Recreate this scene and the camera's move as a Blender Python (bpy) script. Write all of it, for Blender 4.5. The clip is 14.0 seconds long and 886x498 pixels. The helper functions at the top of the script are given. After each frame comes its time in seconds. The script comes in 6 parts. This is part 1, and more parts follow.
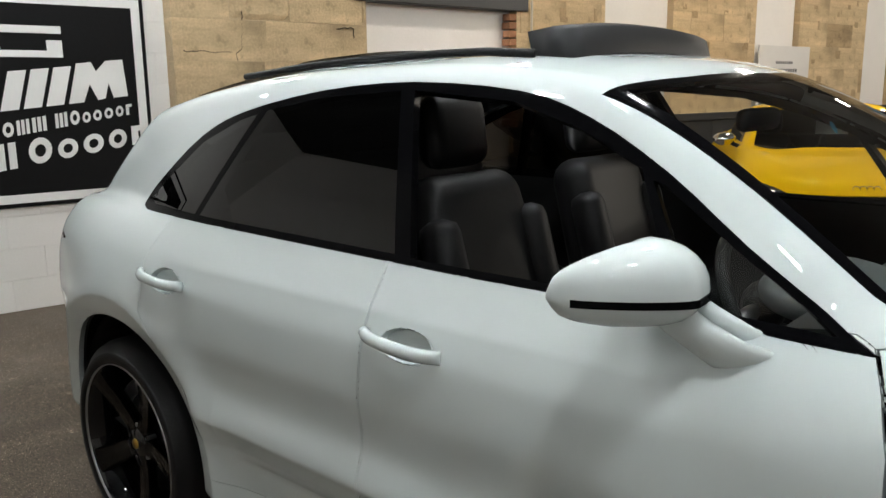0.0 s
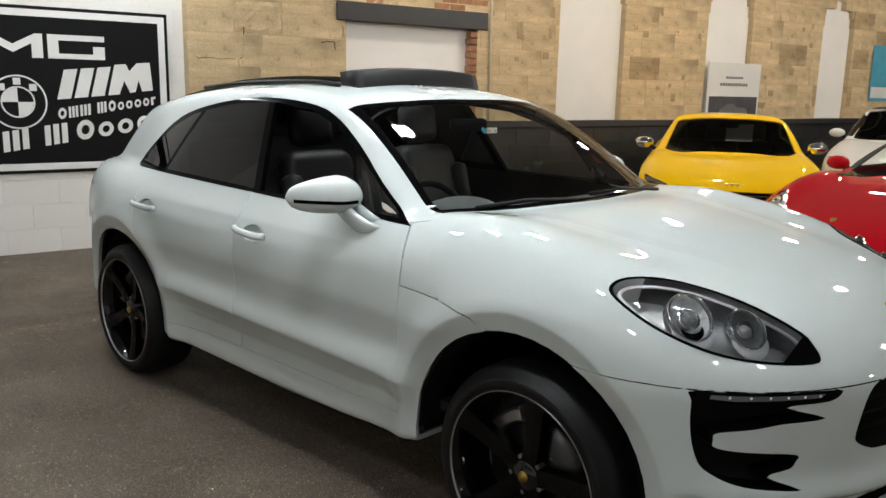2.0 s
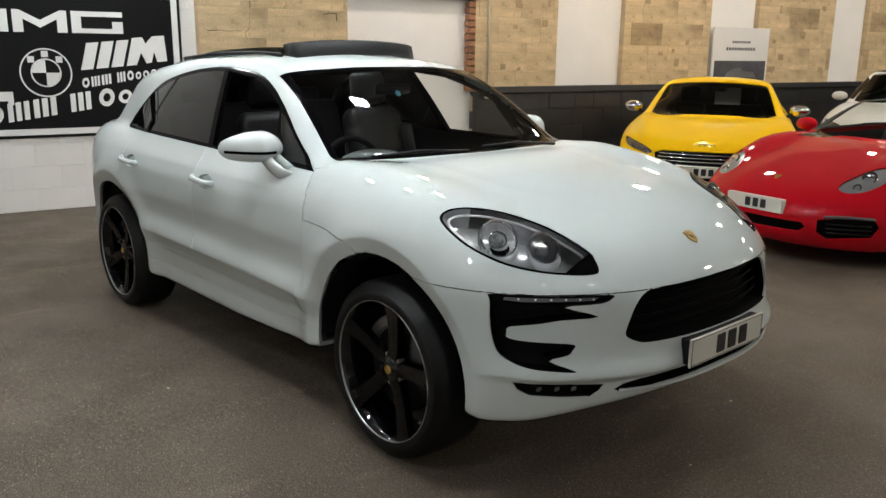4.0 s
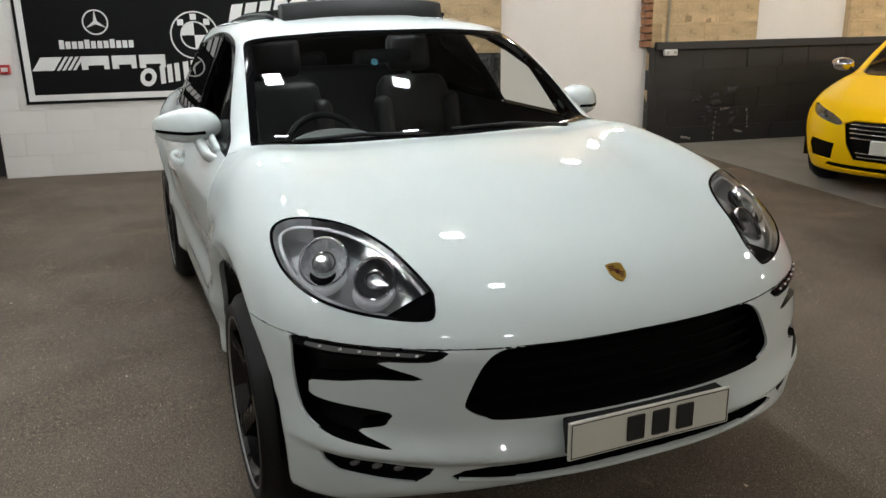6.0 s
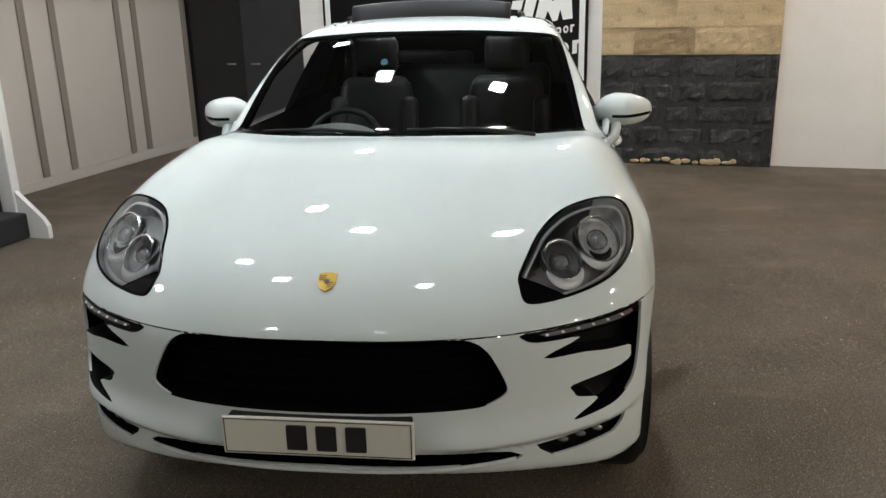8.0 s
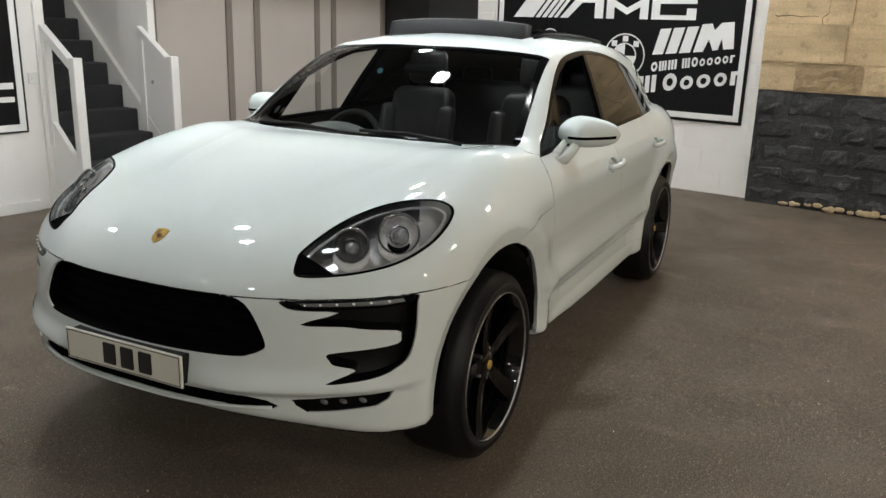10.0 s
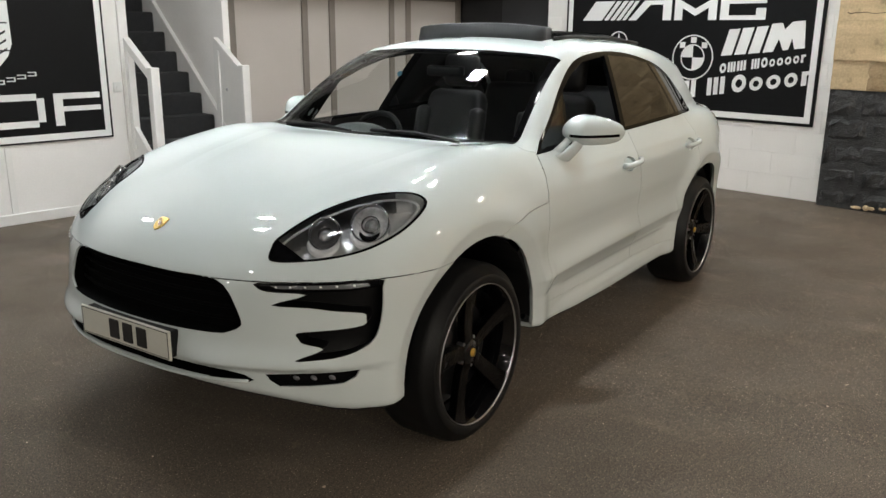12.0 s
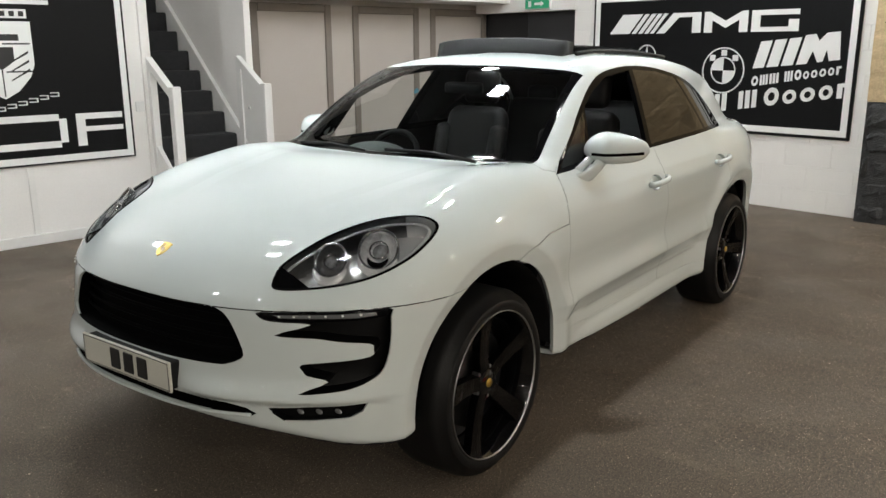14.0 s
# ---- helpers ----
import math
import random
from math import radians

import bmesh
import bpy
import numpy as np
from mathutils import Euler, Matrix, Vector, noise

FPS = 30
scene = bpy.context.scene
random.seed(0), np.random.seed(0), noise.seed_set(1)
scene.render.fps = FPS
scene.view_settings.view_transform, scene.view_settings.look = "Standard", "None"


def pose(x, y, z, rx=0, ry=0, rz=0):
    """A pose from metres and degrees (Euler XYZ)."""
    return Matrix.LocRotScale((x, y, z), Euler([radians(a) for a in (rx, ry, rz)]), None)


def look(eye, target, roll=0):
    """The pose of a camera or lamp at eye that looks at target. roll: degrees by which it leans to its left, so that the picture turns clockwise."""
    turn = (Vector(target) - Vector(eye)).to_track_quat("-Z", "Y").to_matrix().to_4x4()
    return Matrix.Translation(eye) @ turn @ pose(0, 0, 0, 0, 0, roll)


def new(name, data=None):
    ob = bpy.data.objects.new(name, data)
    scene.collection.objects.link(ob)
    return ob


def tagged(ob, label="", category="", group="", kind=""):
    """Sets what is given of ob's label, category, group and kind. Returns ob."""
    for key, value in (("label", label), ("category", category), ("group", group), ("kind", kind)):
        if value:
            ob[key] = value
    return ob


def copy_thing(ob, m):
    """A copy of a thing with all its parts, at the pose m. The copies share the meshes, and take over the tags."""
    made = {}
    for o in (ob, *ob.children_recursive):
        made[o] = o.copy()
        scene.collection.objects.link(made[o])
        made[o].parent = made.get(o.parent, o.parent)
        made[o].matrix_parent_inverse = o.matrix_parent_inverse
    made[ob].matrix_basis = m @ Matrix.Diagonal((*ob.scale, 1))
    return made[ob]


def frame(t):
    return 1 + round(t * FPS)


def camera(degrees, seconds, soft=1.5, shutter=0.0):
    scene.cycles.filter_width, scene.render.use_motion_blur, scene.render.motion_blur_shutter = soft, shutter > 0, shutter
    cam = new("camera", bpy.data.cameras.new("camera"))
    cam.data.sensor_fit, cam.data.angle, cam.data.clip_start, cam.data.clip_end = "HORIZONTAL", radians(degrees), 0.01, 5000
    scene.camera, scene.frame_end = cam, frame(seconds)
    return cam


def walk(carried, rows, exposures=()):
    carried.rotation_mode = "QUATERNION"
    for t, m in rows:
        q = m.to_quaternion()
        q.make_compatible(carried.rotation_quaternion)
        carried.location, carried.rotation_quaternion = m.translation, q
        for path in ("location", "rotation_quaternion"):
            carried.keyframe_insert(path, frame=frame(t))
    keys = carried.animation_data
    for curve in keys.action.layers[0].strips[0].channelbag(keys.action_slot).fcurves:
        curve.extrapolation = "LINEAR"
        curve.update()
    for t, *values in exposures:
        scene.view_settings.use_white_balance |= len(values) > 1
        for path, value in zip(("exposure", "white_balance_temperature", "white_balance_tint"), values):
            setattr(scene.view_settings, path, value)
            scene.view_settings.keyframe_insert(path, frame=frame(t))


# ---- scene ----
cam = camera(57.3, 14.0)
PATH = [
    (0, (1.123, -2.151, 1.499), (-0.181, -0.684, 1.115), -0.7),
    (0.5, (1.641, -2.418, 1.511), (0.334, -0.964, 1.089), 0.2),
    (1, (2.114, -2.558, 1.544), (0.748, -1.146, 1.166), 1.4),
    (1.5, (2.574, -2.695, 1.574), (1.201, -1.288, 1.207), 1.3),
    (2, (2.938, -2.809, 1.591), (1.562, -1.412, 1.197), 1.3),
    (2.5, (3.305, -2.772, 1.588), (1.882, -1.426, 1.181), 0.5),
    (3, (3.576, -2.822, 1.609), (2.133, -1.502, 1.191), 0.6),
    (3.5, (3.782, -2.878, 1.606), (2.346, -1.558, 1.163), 0.7),
    (3.7, (3.832, -2.857, 1.612), (2.392, -1.546, 1.157), 0.7),
    (5.8, (3.957, -1.444, 1.616), (2.235, -0.608, 1.039), -0.9),
    (6, (3.987, -1.259, 1.646), (2.219, -0.526, 1.065), -0.9),
    (6.5, (4.02, -0.805, 1.634), (2.196, -0.269, 1.013), 0.1),
    (7, (4.151, -0.276, 1.625), (2.286, 0.064, 0.987), 0.0),
    (7.5, (4.221, 0.147, 1.63), (2.325, 0.215, 0.997), -0.7),
    (8, (4.25, 0.587, 1.642), (2.35, 0.341, 1.068), -1.4),
    (8.5, (4.314, 1.044, 1.662), (2.456, 0.537, 1.122), -1.5),
    (9, (4.233, 1.365, 1.646), (2.412, 0.749, 1.094), 0.7),
    (11.3, (4.099, 2.619, 1.632), (2.491, 1.54, 1.132), 0.2),
    (11.5, (4.081, 2.633, 1.633), (2.476, 1.551, 1.125), 0.3),
    (12, (4.046, 2.522, 1.624), (2.448, 1.437, 1.105), 0.4),
    (12.5, (4.012, 2.44, 1.619), (2.417, 1.355, 1.092), 0.6),
    (13, (3.949, 2.454, 1.622), (2.361, 1.355, 1.101), 0.7),
    (13.5, (3.896, 2.494, 1.621), (2.331, 1.354, 1.119), 0.2),
    (14, (3.887, 2.489, 1.626), (2.326, 1.338, 1.142), -0.3),
]
EXPOSURES = [(0, -.10), (1.5, -.06), (3.5, .02), (6, .06), (9, .08), (11.5, .19), (14, .23)]   # the phone opens up as it goes
walk(cam, [(t, look(eye, target, roll)) for t, eye, target, roll in PATH], EXPOSURES)

# ---- light ----
world = bpy.data.worlds.new("world")
scene.world = world
world.use_nodes = True
world.node_tree.nodes["Background"].inputs[0].default_value = (.6, .65, .7, 1)
world.node_tree.nodes["Background"].inputs[1].default_value = .02
LED = 165.0

ROOM = pose(0, 0, 0, 0, 0, -10)   # the building stands 10 degrees askew to the white car


# ---- materials ----
def mat(name, base, rough=.5, metal=0.0, var=.1, scale=6.0, fine=60.0, bump=0.0, coat=0.0, spread=0.0, emit=0.0, stain=0.0, spec=.5):
    m = bpy.data.materials.new(name)
    m.use_nodes = True
    n, l = m.node_tree.nodes, m.node_tree.links
    b = n["Principled BSDF"]
    b.inputs["Roughness"].default_value, b.inputs["Metallic"].default_value = rough, metal
    b.inputs["Coat Weight"].default_value, b.inputs["Coat Roughness"].default_value = coat, .012
    b.inputs["Specular IOR Level"].default_value = spec
    col = (*base, 1)
    b.inputs["Base Color"].default_value = col
    if emit:
        b.inputs["Emission Color"].default_value, b.inputs["Emission Strength"].default_value = col, emit
    if var or bump or spread or stain:
        tc = n.new("ShaderNodeTexCoord")
        big, small = n.new("ShaderNodeTexNoise"), n.new("ShaderNodeTexNoise")
        for t, s, d in ((big, scale, 5), (small, fine, 4)):
            t.inputs["Scale"].default_value, t.inputs["Detail"].default_value = s, d
            l.new(tc.outputs["Object"], t.inputs["Vector"])
        add = n.new("ShaderNodeMath")
        add.operation = "ADD"
        l.new(big.outputs["Fac"], add.inputs[0]), l.new(small.outputs["Fac"], add.inputs[1])
        rng = n.new("ShaderNodeMapRange")
        rng.inputs["From Min"].default_value, rng.inputs["From Max"].default_value = .6, 1.4
        rng.inputs["To Min"].default_value, rng.inputs["To Max"].default_value = 1 - var, 1 + var
        l.new(add.outputs[0], rng.inputs["Value"])
        val = rng.outputs[0]
        if spread:
            info, sp = n.new("ShaderNodeObjectInfo"), n.new("ShaderNodeMapRange")
            sp.inputs["To Min"].default_value, sp.inputs["To Max"].default_value = 1 - spread, 1 + spread
            l.new(info.outputs["Random"], sp.inputs["Value"])
            mul = n.new("ShaderNodeMath")
            mul.operation = "MULTIPLY"
            l.new(val, mul.inputs[0]), l.new(sp.outputs[0], mul.inputs[1])
            val = mul.outputs[0]
        if stain:
            st = n.new("ShaderNodeTexNoise")
            st.inputs["Scale"].default_value, st.inputs["Detail"].default_value = scale * .35, 6
            l.new(tc.outputs["Object"], st.inputs["Vector"])
            sr = n.new("ShaderNodeMapRange")
            sr.inputs["From Min"].default_value, sr.inputs["From Max"].default_value = .45, .68
            sr.inputs["To Min"].default_value, sr.inputs["To Max"].default_value = 1, 1 - stain
            l.new(st.outputs["Fac"], sr.inputs["Value"])
            mu = n.new("ShaderNodeMath")
            mu.operation = "MULTIPLY"
            l.new(val, mu.inputs[0]), l.new(sr.outputs[0], mu.inputs[1])
            val = mu.outputs[0]
        mix = n.new("ShaderNodeVectorMath")
        mix.operation = "SCALE"
        mix.inputs[0].default_value = base
        l.new(val, mix.inputs["Scale"]), l.new(mix.outputs[0], b.inputs["Base Color"])
        if bump:
            bp = n.new("ShaderNodeBump")
            bp.inputs["Strength"].default_value, bp.inputs["Distance"].default_value = min(1, bump), .01 * max(1, bump)
            l.new(add.outputs[0], bp.inputs["Height"]), l.new(bp.outputs[0], b.inputs["Normal"])
    return m


def glass(name, tint, gloss=1.0, rough=0.0):
    m = bpy.data.materials.new(name)
    m.use_nodes = True
    n, l = m.node_tree.nodes, m.node_tree.links
    n.remove(n["Principled BSDF"])
    t, g, mx, fr = n.new("ShaderNodeBsdfTransparent"), n.new("ShaderNodeBsdfGlossy"), n.new("ShaderNodeMixShader"), n.new("ShaderNodeFresnel")
    t.inputs[0].default_value, g.inputs["Roughness"].default_value = (*tint, 1), rough
    fr.inputs[0].default_value = 1.5 * gloss
    l.new(fr.outputs[0], mx.inputs[0]), l.new(t.outputs[0], mx.inputs[1]), l.new(g.outputs[0], mx.inputs[2])
    l.new(mx.outputs[0], n["Material Output"].inputs[0])
    return m



def weather(m, layers, rough=None):
    """Multiplies a material's colour by noises of their own size, each cut to a range."""
    n, l = m.node_tree.nodes, m.node_tree.links
    tc, shader = n.new("ShaderNodeTexCoord"), n["Principled BSDF"]

    def noise(scale, detail, lo, hi, a, b, stretch=(1, 1, 1)):
        mp, t, r = n.new("ShaderNodeMapping"), n.new("ShaderNodeTexNoise"), n.new("ShaderNodeMapRange")
        mp.inputs["Scale"].default_value = stretch
        t.inputs["Scale"].default_value, t.inputs["Detail"].default_value = scale, detail
        for k, v in (("From Min", lo), ("From Max", hi), ("To Min", a), ("To Max", b)):
            r.inputs[k].default_value = v
        l.new(tc.outputs["Object"], mp.inputs[0]), l.new(mp.outputs[0], t.inputs["Vector"]), l.new(t.outputs["Fac"], r.inputs["Value"])
        return r.outputs[0]

    col = shader.inputs["Base Color"].links[0].from_socket
    for layer in layers:
        sc = n.new("ShaderNodeVectorMath")
        sc.operation = "SCALE"
        l.new(col, sc.inputs[0]), l.new(noise(*layer), sc.inputs["Scale"])
        col = sc.outputs[0]
    l.new(col, shader.inputs["Base Color"])
    if rough:
        l.new(noise(*rough), shader.inputs["Roughness"])

M_PAINT = mat("white car paint", (.58, .632, .63), .7, var=0, coat=1.0, spec=.0)
M_YELLOW = mat("yellow car paint", (.90, .54, .001), .7, var=0, coat=.6, spec=.06)
M_RED = mat("red car paint", (.47, .004, .012), .7, var=0, coat=.6, spec=.06)
M_SILVERP = mat("pale car paint", (.7, .7, .7), .6, var=0, coat=.9, spec=.2)
M_GLOSSB = mat("gloss black trim", (.003, .003, .0035), .1, var=0, spec=.03)
M_BLACK = mat("satin black plastic", (.007, .007, .0078), .55, var=.15, fine=300, spec=.25)
M_VENT = mat("black vent plastic", (.0022, .0022, .0025), .45, var=.1, fine=200, spec=.12)
M_MESH = mat("black grille mesh", (.0012, .0012, .0014), .8, var=.3, fine=400, spec=.06)
M_INNER = mat("dark cabin lining", (.018, .018, .019), .8, var=.1)
M_LEATHER = mat("black leather", (.0085, .0083, .0086), .5, var=.15, fine=200, bump=.1, spec=.22)
M_DASH = mat("dark grey dashboard", (.19, .2, .205), .55, var=.1, fine=250, bump=.1)
M_REDL = mat("red leather", (.25, .015, .015), .5, var=.1)
M_TYRE = mat("tyre rubber", (.007, .007, .0073), .48, var=.3, fine=120, bump=.08, spec=.22)
M_RIM = mat("gloss black alloy", (.002, .002, .0025), .25, var=0, coat=.8, spec=.1)
M_CHROME = mat("chrome", (.75, .76, .78), .12, 1.0, var=0)
M_SILVER = mat("brushed metal", (.45, .45, .46), .35, 1.0, var=.1)
M_DISC = mat("brake disc steel", (.06, .06, .06), .4, 1.0, var=.2)
M_GOLD = mat("gold enamel badge", (.42, .27, .05), .35, .7, var=.2, fine=150)
M_BADGER = mat("red enamel", (.07, .012, .01), .3, var=0)
M_PLATE = mat("cream number plate", (.66, .65, .58), .35, var=.03)
M_INK = mat("black print", (.012, .012, .012), .5, var=0)
M_LENS = glass("clear lamp lens", (.98, .985, .99))
M_SCREEN = glass("windscreen glass", (.90, .935, .92), 1.0)
M_TINT = glass("tinted side glass", (.042, .038, .033), .95)
M_LAMPB = mat("lamp housing", (.70, .705, .71), .25, .35, var=.15, fine=120, coat=.5)
M_LAMPD = mat("dark lamp housing", (.22, .223, .23), .28, .3, var=.25, fine=90, coat=.5)
M_LAMPC = mat("smoked lamp glass", (.035, .036, .038), .12, var=.4, scale=20, fine=60, coat=1.0)
M_TRAY = mat("silvered lamp tray", (.88, .89, .90), .25, .15, var=.03)
M_FACET = mat("faceted chrome", (.95, .95, .96), .12, .1, var=.3, scale=60, fine=90, bump=.6, coat=1.0)
M_SMOKE = mat("smoked lamp bowl", (.32, .32, .33), .2, .5, var=.2, fine=50)
M_EYE = mat("projector glass", (.40, .405, .42), .08, .3, var=.5, scale=45, fine=80, bump=.35, coat=1.0)
M_DRL = mat("running lamp plastic", (.10, .103, .106), .2, var=0, coat=.5)
M_FLOOR = mat("dark brown rubberised floor", (.136, .109, .083), .62, var=.14, scale=2.2, fine=220, bump=.75, stain=.2, spec=.22)
M_CONC = mat("grey concrete slab", (.22, .205, .185), .8, var=.15, scale=3, fine=90, bump=.25, stain=.2)
M_WHITEB = mat("white painted block", (.81, .795, .77), .55, var=.035, scale=3, fine=70, bump=.12, spread=.02)
M_WHITE = mat("white painted plaster", (.81, .79, .77), .6, var=.04, scale=2.5, fine=60, bump=.06, stain=.04)
M_BEIGE = mat("greige painted panelling", (.52, .475, .44), .6, var=.04, scale=2, fine=80, bump=.04)
M_MOULD = mat("brown grey painted moulding", (.22, .19, .165), .55, var=.08)
M_STONE = mat("buff sandstone", (.56, .425, .255), .85, var=.22, scale=3, fine=50, bump=.5, spread=.07, stain=.22)
M_STONED = mat("weathered dark sandstone", (.40, .29, .165), .85, var=.25, scale=4, fine=50, bump=.6, spread=.1, stain=.25)
M_STONEB = mat("black painted stone", (.027, .0277, .0288), .44, var=.4, scale=14, fine=70, bump=1.6, spread=.2)
M_CRACK = mat("shadowed crack", (.05, .035, .02), .95, var=.4)
M_DADO = mat("black painted dado", (.017, .0175, .019), .48, var=.3, scale=5, fine=60, bump=.35, spread=.1)
M_MORTAR = mat("sandy mortar", (.50, .385, .24), .9, var=.2, fine=90, bump=.3)
M_MORTARB = mat("black painted mortar", (.014, .014, .015), .6, var=.2, fine=90, bump=.3)
M_BRICK = mat("orange red brick", (.33, .155, .08), .85, var=.3, scale=14, fine=120, bump=.4, spread=.25)
M_LINTEL = mat("dark grey painted lintel", (.02, .02, .023), .5, var=.2, fine=60, bump=.1)
M_SIGNB = mat("black sign board", (.006, .006, .0065), .5, var=.15, scale=3, spec=.12)
M_SIGNW = mat("white sign print", (.80, .80, .79), .5, var=.02)
M_CARPET = mat("charcoal stair carpet", (.020, .020, .0215), .95, var=.3, scale=20, fine=260, bump=.6)
M_GLOSSW = mat("white gloss joinery", (.76, .75, .73), .35, var=.03, scale=4)
M_CEIL = mat("dark painted ceiling", (.05, .05, .05), .9, var=.2, scale=2)
M_FARWALL = mat("dark low-bounce wall colour", (.085, .075, .065), .8, var=.15, scale=2, fine=60, bump=.1, stain=.2)
M_DOOR = mat("charcoal painted door", (.028, .029, .032), .45, var=.12)
M_DARK = mat("near black paint", (.012, .012, .013), .7, var=.1)
M_GREEN = mat("green exit panel", (.01, .22, .10), .4, var=0, emit=.35)
M_TAIL = mat("dark red lamp plastic", (.10, .006, .008), .15, var=0, coat=.5)
M_REDPL = mat("red call point plastic", (.45, .03, .03), .4, var=0)
M_PLAST = mat("white plastic", (.7, .7, .69), .4, var=.02)
M_PIPE = mat("cream conduit", (.62, .58, .48), .5, var=.05)
M_GREYP = mat("dark grey poster print", (.06, .06, .07), .5, var=.4, scale=5, fine=30)
M_BLUEP = mat("blue poster print", (.08, .32, .45), .5, var=.2)
M_PAPER = mat("white poster paper", (.68, .67, .66), .5, var=.03)
weather(M_FLOOR, [(150, 2, .3, .7, .48, 1.62), (60, 4, .35, .65, .82, 1.18), (3.5, 8, .60, .75, 1, 1.45, (1, .25, 1)), (.9, 5, .35, .65, .86, 1.14), (9, 3, .69, .75, 1, 1.5), (190, 0, .75, .78, 1, 5.0), (26, 1, .80, .815, 1, 5.0)], (1.7, 6, .35, .65, .46, .72))
weather(M_STONE, [(3.2, 6, .35, .65, .84, 1.14, (1, .5, 3.5)), (1.3, 7, .55, .72, 1, .70), (9, 4, .62, .72, 1, .72)])
weather(M_STONED, [(3.2, 6, .35, .65, .8, 1.2, (1, .5, 3.5)), (9, 4, .6, .7, 1, .7)])
weather(M_STONEB, [(16, 6, .64, .72, 1, 3.0), (4, 5, .35, .65, .6, 1.4)], (12, 4, .35, .65, .28, .7))


# ---- building helpers ----
def thing(name, label, category, group="", kind="", m=None):
    ob = new(name)
    ob.empty_display_size = .1
    if m:
        ob.matrix_world = m
    return tagged(ob, label, category, group, kind)


def mesh_of(name, bm, material, smooth=False):
    bmesh.ops.recalc_face_normals(bm, faces=bm.faces) if not smooth else None
    me = bpy.data.meshes.new(name)
    bm.to_mesh(me)
    bm.free()
    me.materials.append(material)
    if smooth:
        me.shade_smooth()
    return me


def part(name, bm, material, parent=None, label="", smooth=False):
    ob = new(name, mesh_of(name, bm, material, smooth) if not isinstance(bm, bpy.types.Mesh) else bm)
    ob.parent = parent
    return tagged(ob, label)


def structure(name, bm, material, label, smooth=False, m=ROOM):
    ob = new(name, mesh_of(name, bm, material, smooth))
    ob.matrix_world = m
    return tagged(ob, label, name.split("_")[0], kind="structure")


def box(x0, x1, y0, y1, z0, z1, bevel=0.0, bm=None, seg=1):
    bm = bm or bmesh.new()
    made = bmesh.ops.create_cube(bm, size=1, matrix=Matrix.LocRotScale(((x0 + x1) / 2, (y0 + y1) / 2, (z0 + z1) / 2), None, (abs(x1 - x0), abs(y1 - y0), abs(z1 - z0))))
    if bevel:
        edges = list({e for v in made["verts"] for e in v.link_edges})
        bmesh.ops.bevel(bm, geom=edges, offset=bevel, segments=seg, affect="EDGES", profile=.5)
    return bm


def prism(pts, axis, a, b, bm=None):
    """An outline in two coordinates, drawn out along the third."""
    bm = bm or bmesh.new()
    place = {"x": lambda p, q, d: (d, p, q), "y": lambda p, q, d: (p, d, q), "z": lambda p, q, d: (p, q, d)}[axis]
    lo, hi = [bm.verts.new(place(p, q, a)) for p, q in pts], [bm.verts.new(place(p, q, b)) for p, q in pts]
    bm.faces.new(lo), bm.faces.new(hi[::-1])
    for i in range(len(pts)):
        j = (i + 1) % len(pts)
        bm.faces.new((lo[j], lo[i], hi[i], hi[j]))
    return bm


def rod(a, b, r, bm=None, n=10, r2=None):
    bm = bm or bmesh.new()
    a, b = Vector(a), Vector(b)
    m = Matrix.Translation((a + b) / 2) @ (b - a).to_track_quat("Z", "Y").to_matrix().to_4x4()
    bmesh.ops.create_cone(bm, cap_ends=True, segments=n, radius1=r, radius2=r if r2 is None else r2, depth=(b - a).length, matrix=m)
    return bm


def lathe(profile, n=48, bm=None):
    """A profile of (radius, y) turned round the y axis."""
    bm = bm or bmesh.new()
    rings = []
    for i in range(n):
        c, s = math.cos(2 * math.pi * i / n), math.sin(2 * math.pi * i / n)
        rings.append([bm.verts.new((r * c, y, r * s)) for r, y in profile])
    for i in range(n):
        p, q = rings[i], rings[(i + 1) % n]
        for k in range(len(profile) - 1):
            bm.faces.new((p[k], p[k + 1], q[k + 1], q[k]))
    return bm


def ball(c, sx, sy, sz, bm=None, u=20, v=12):
    bm = bm or bmesh.new()
    bmesh.ops.create_uvsphere(bm, u_segments=u, v_segments=v, radius=1, matrix=Matrix.LocRotScale(c, None, (sx, sy, sz)))
    return bm


def tube(points, r, bm=None, n=8):
    bm = bm or bmesh.new()
    pts = [Vector(p) for p in points]
    rings = []
    for i, p in enumerate(pts):
        d = (pts[min(i + 1, len(pts) - 1)] - pts[max(i - 1, 0)]).normalized()
        side = d.cross(Vector((0, 0, 1)) if abs(d.z) < .9 else Vector((1, 0, 0))).normalized()
        up = side.cross(d)
        rings.append([bm.verts.new(p + r * (math.cos(2 * math.pi * k / n) * side + math.sin(2 * math.pi * k / n) * up)) for k in range(n)])
    for a, b in zip(rings, rings[1:]):
        for k in range(n):
            bm.faces.new((a[k], a[(k + 1) % n], b[(k + 1) % n], b[k]))
    bm.faces.new(rings[0][::-1]), bm.faces.new(rings[-1])
    return bm


def inside(p, poly):
    x, y = p
    hit = False
    for (x0, y0), (x1, y1) in zip(poly, poly[1:] + poly[:1]):
        if (y0 > y) != (y1 > y) and x < (x1 - x0) * (y - y0) / (y1 - y0) + x0:
            hit = not hit
    return hit


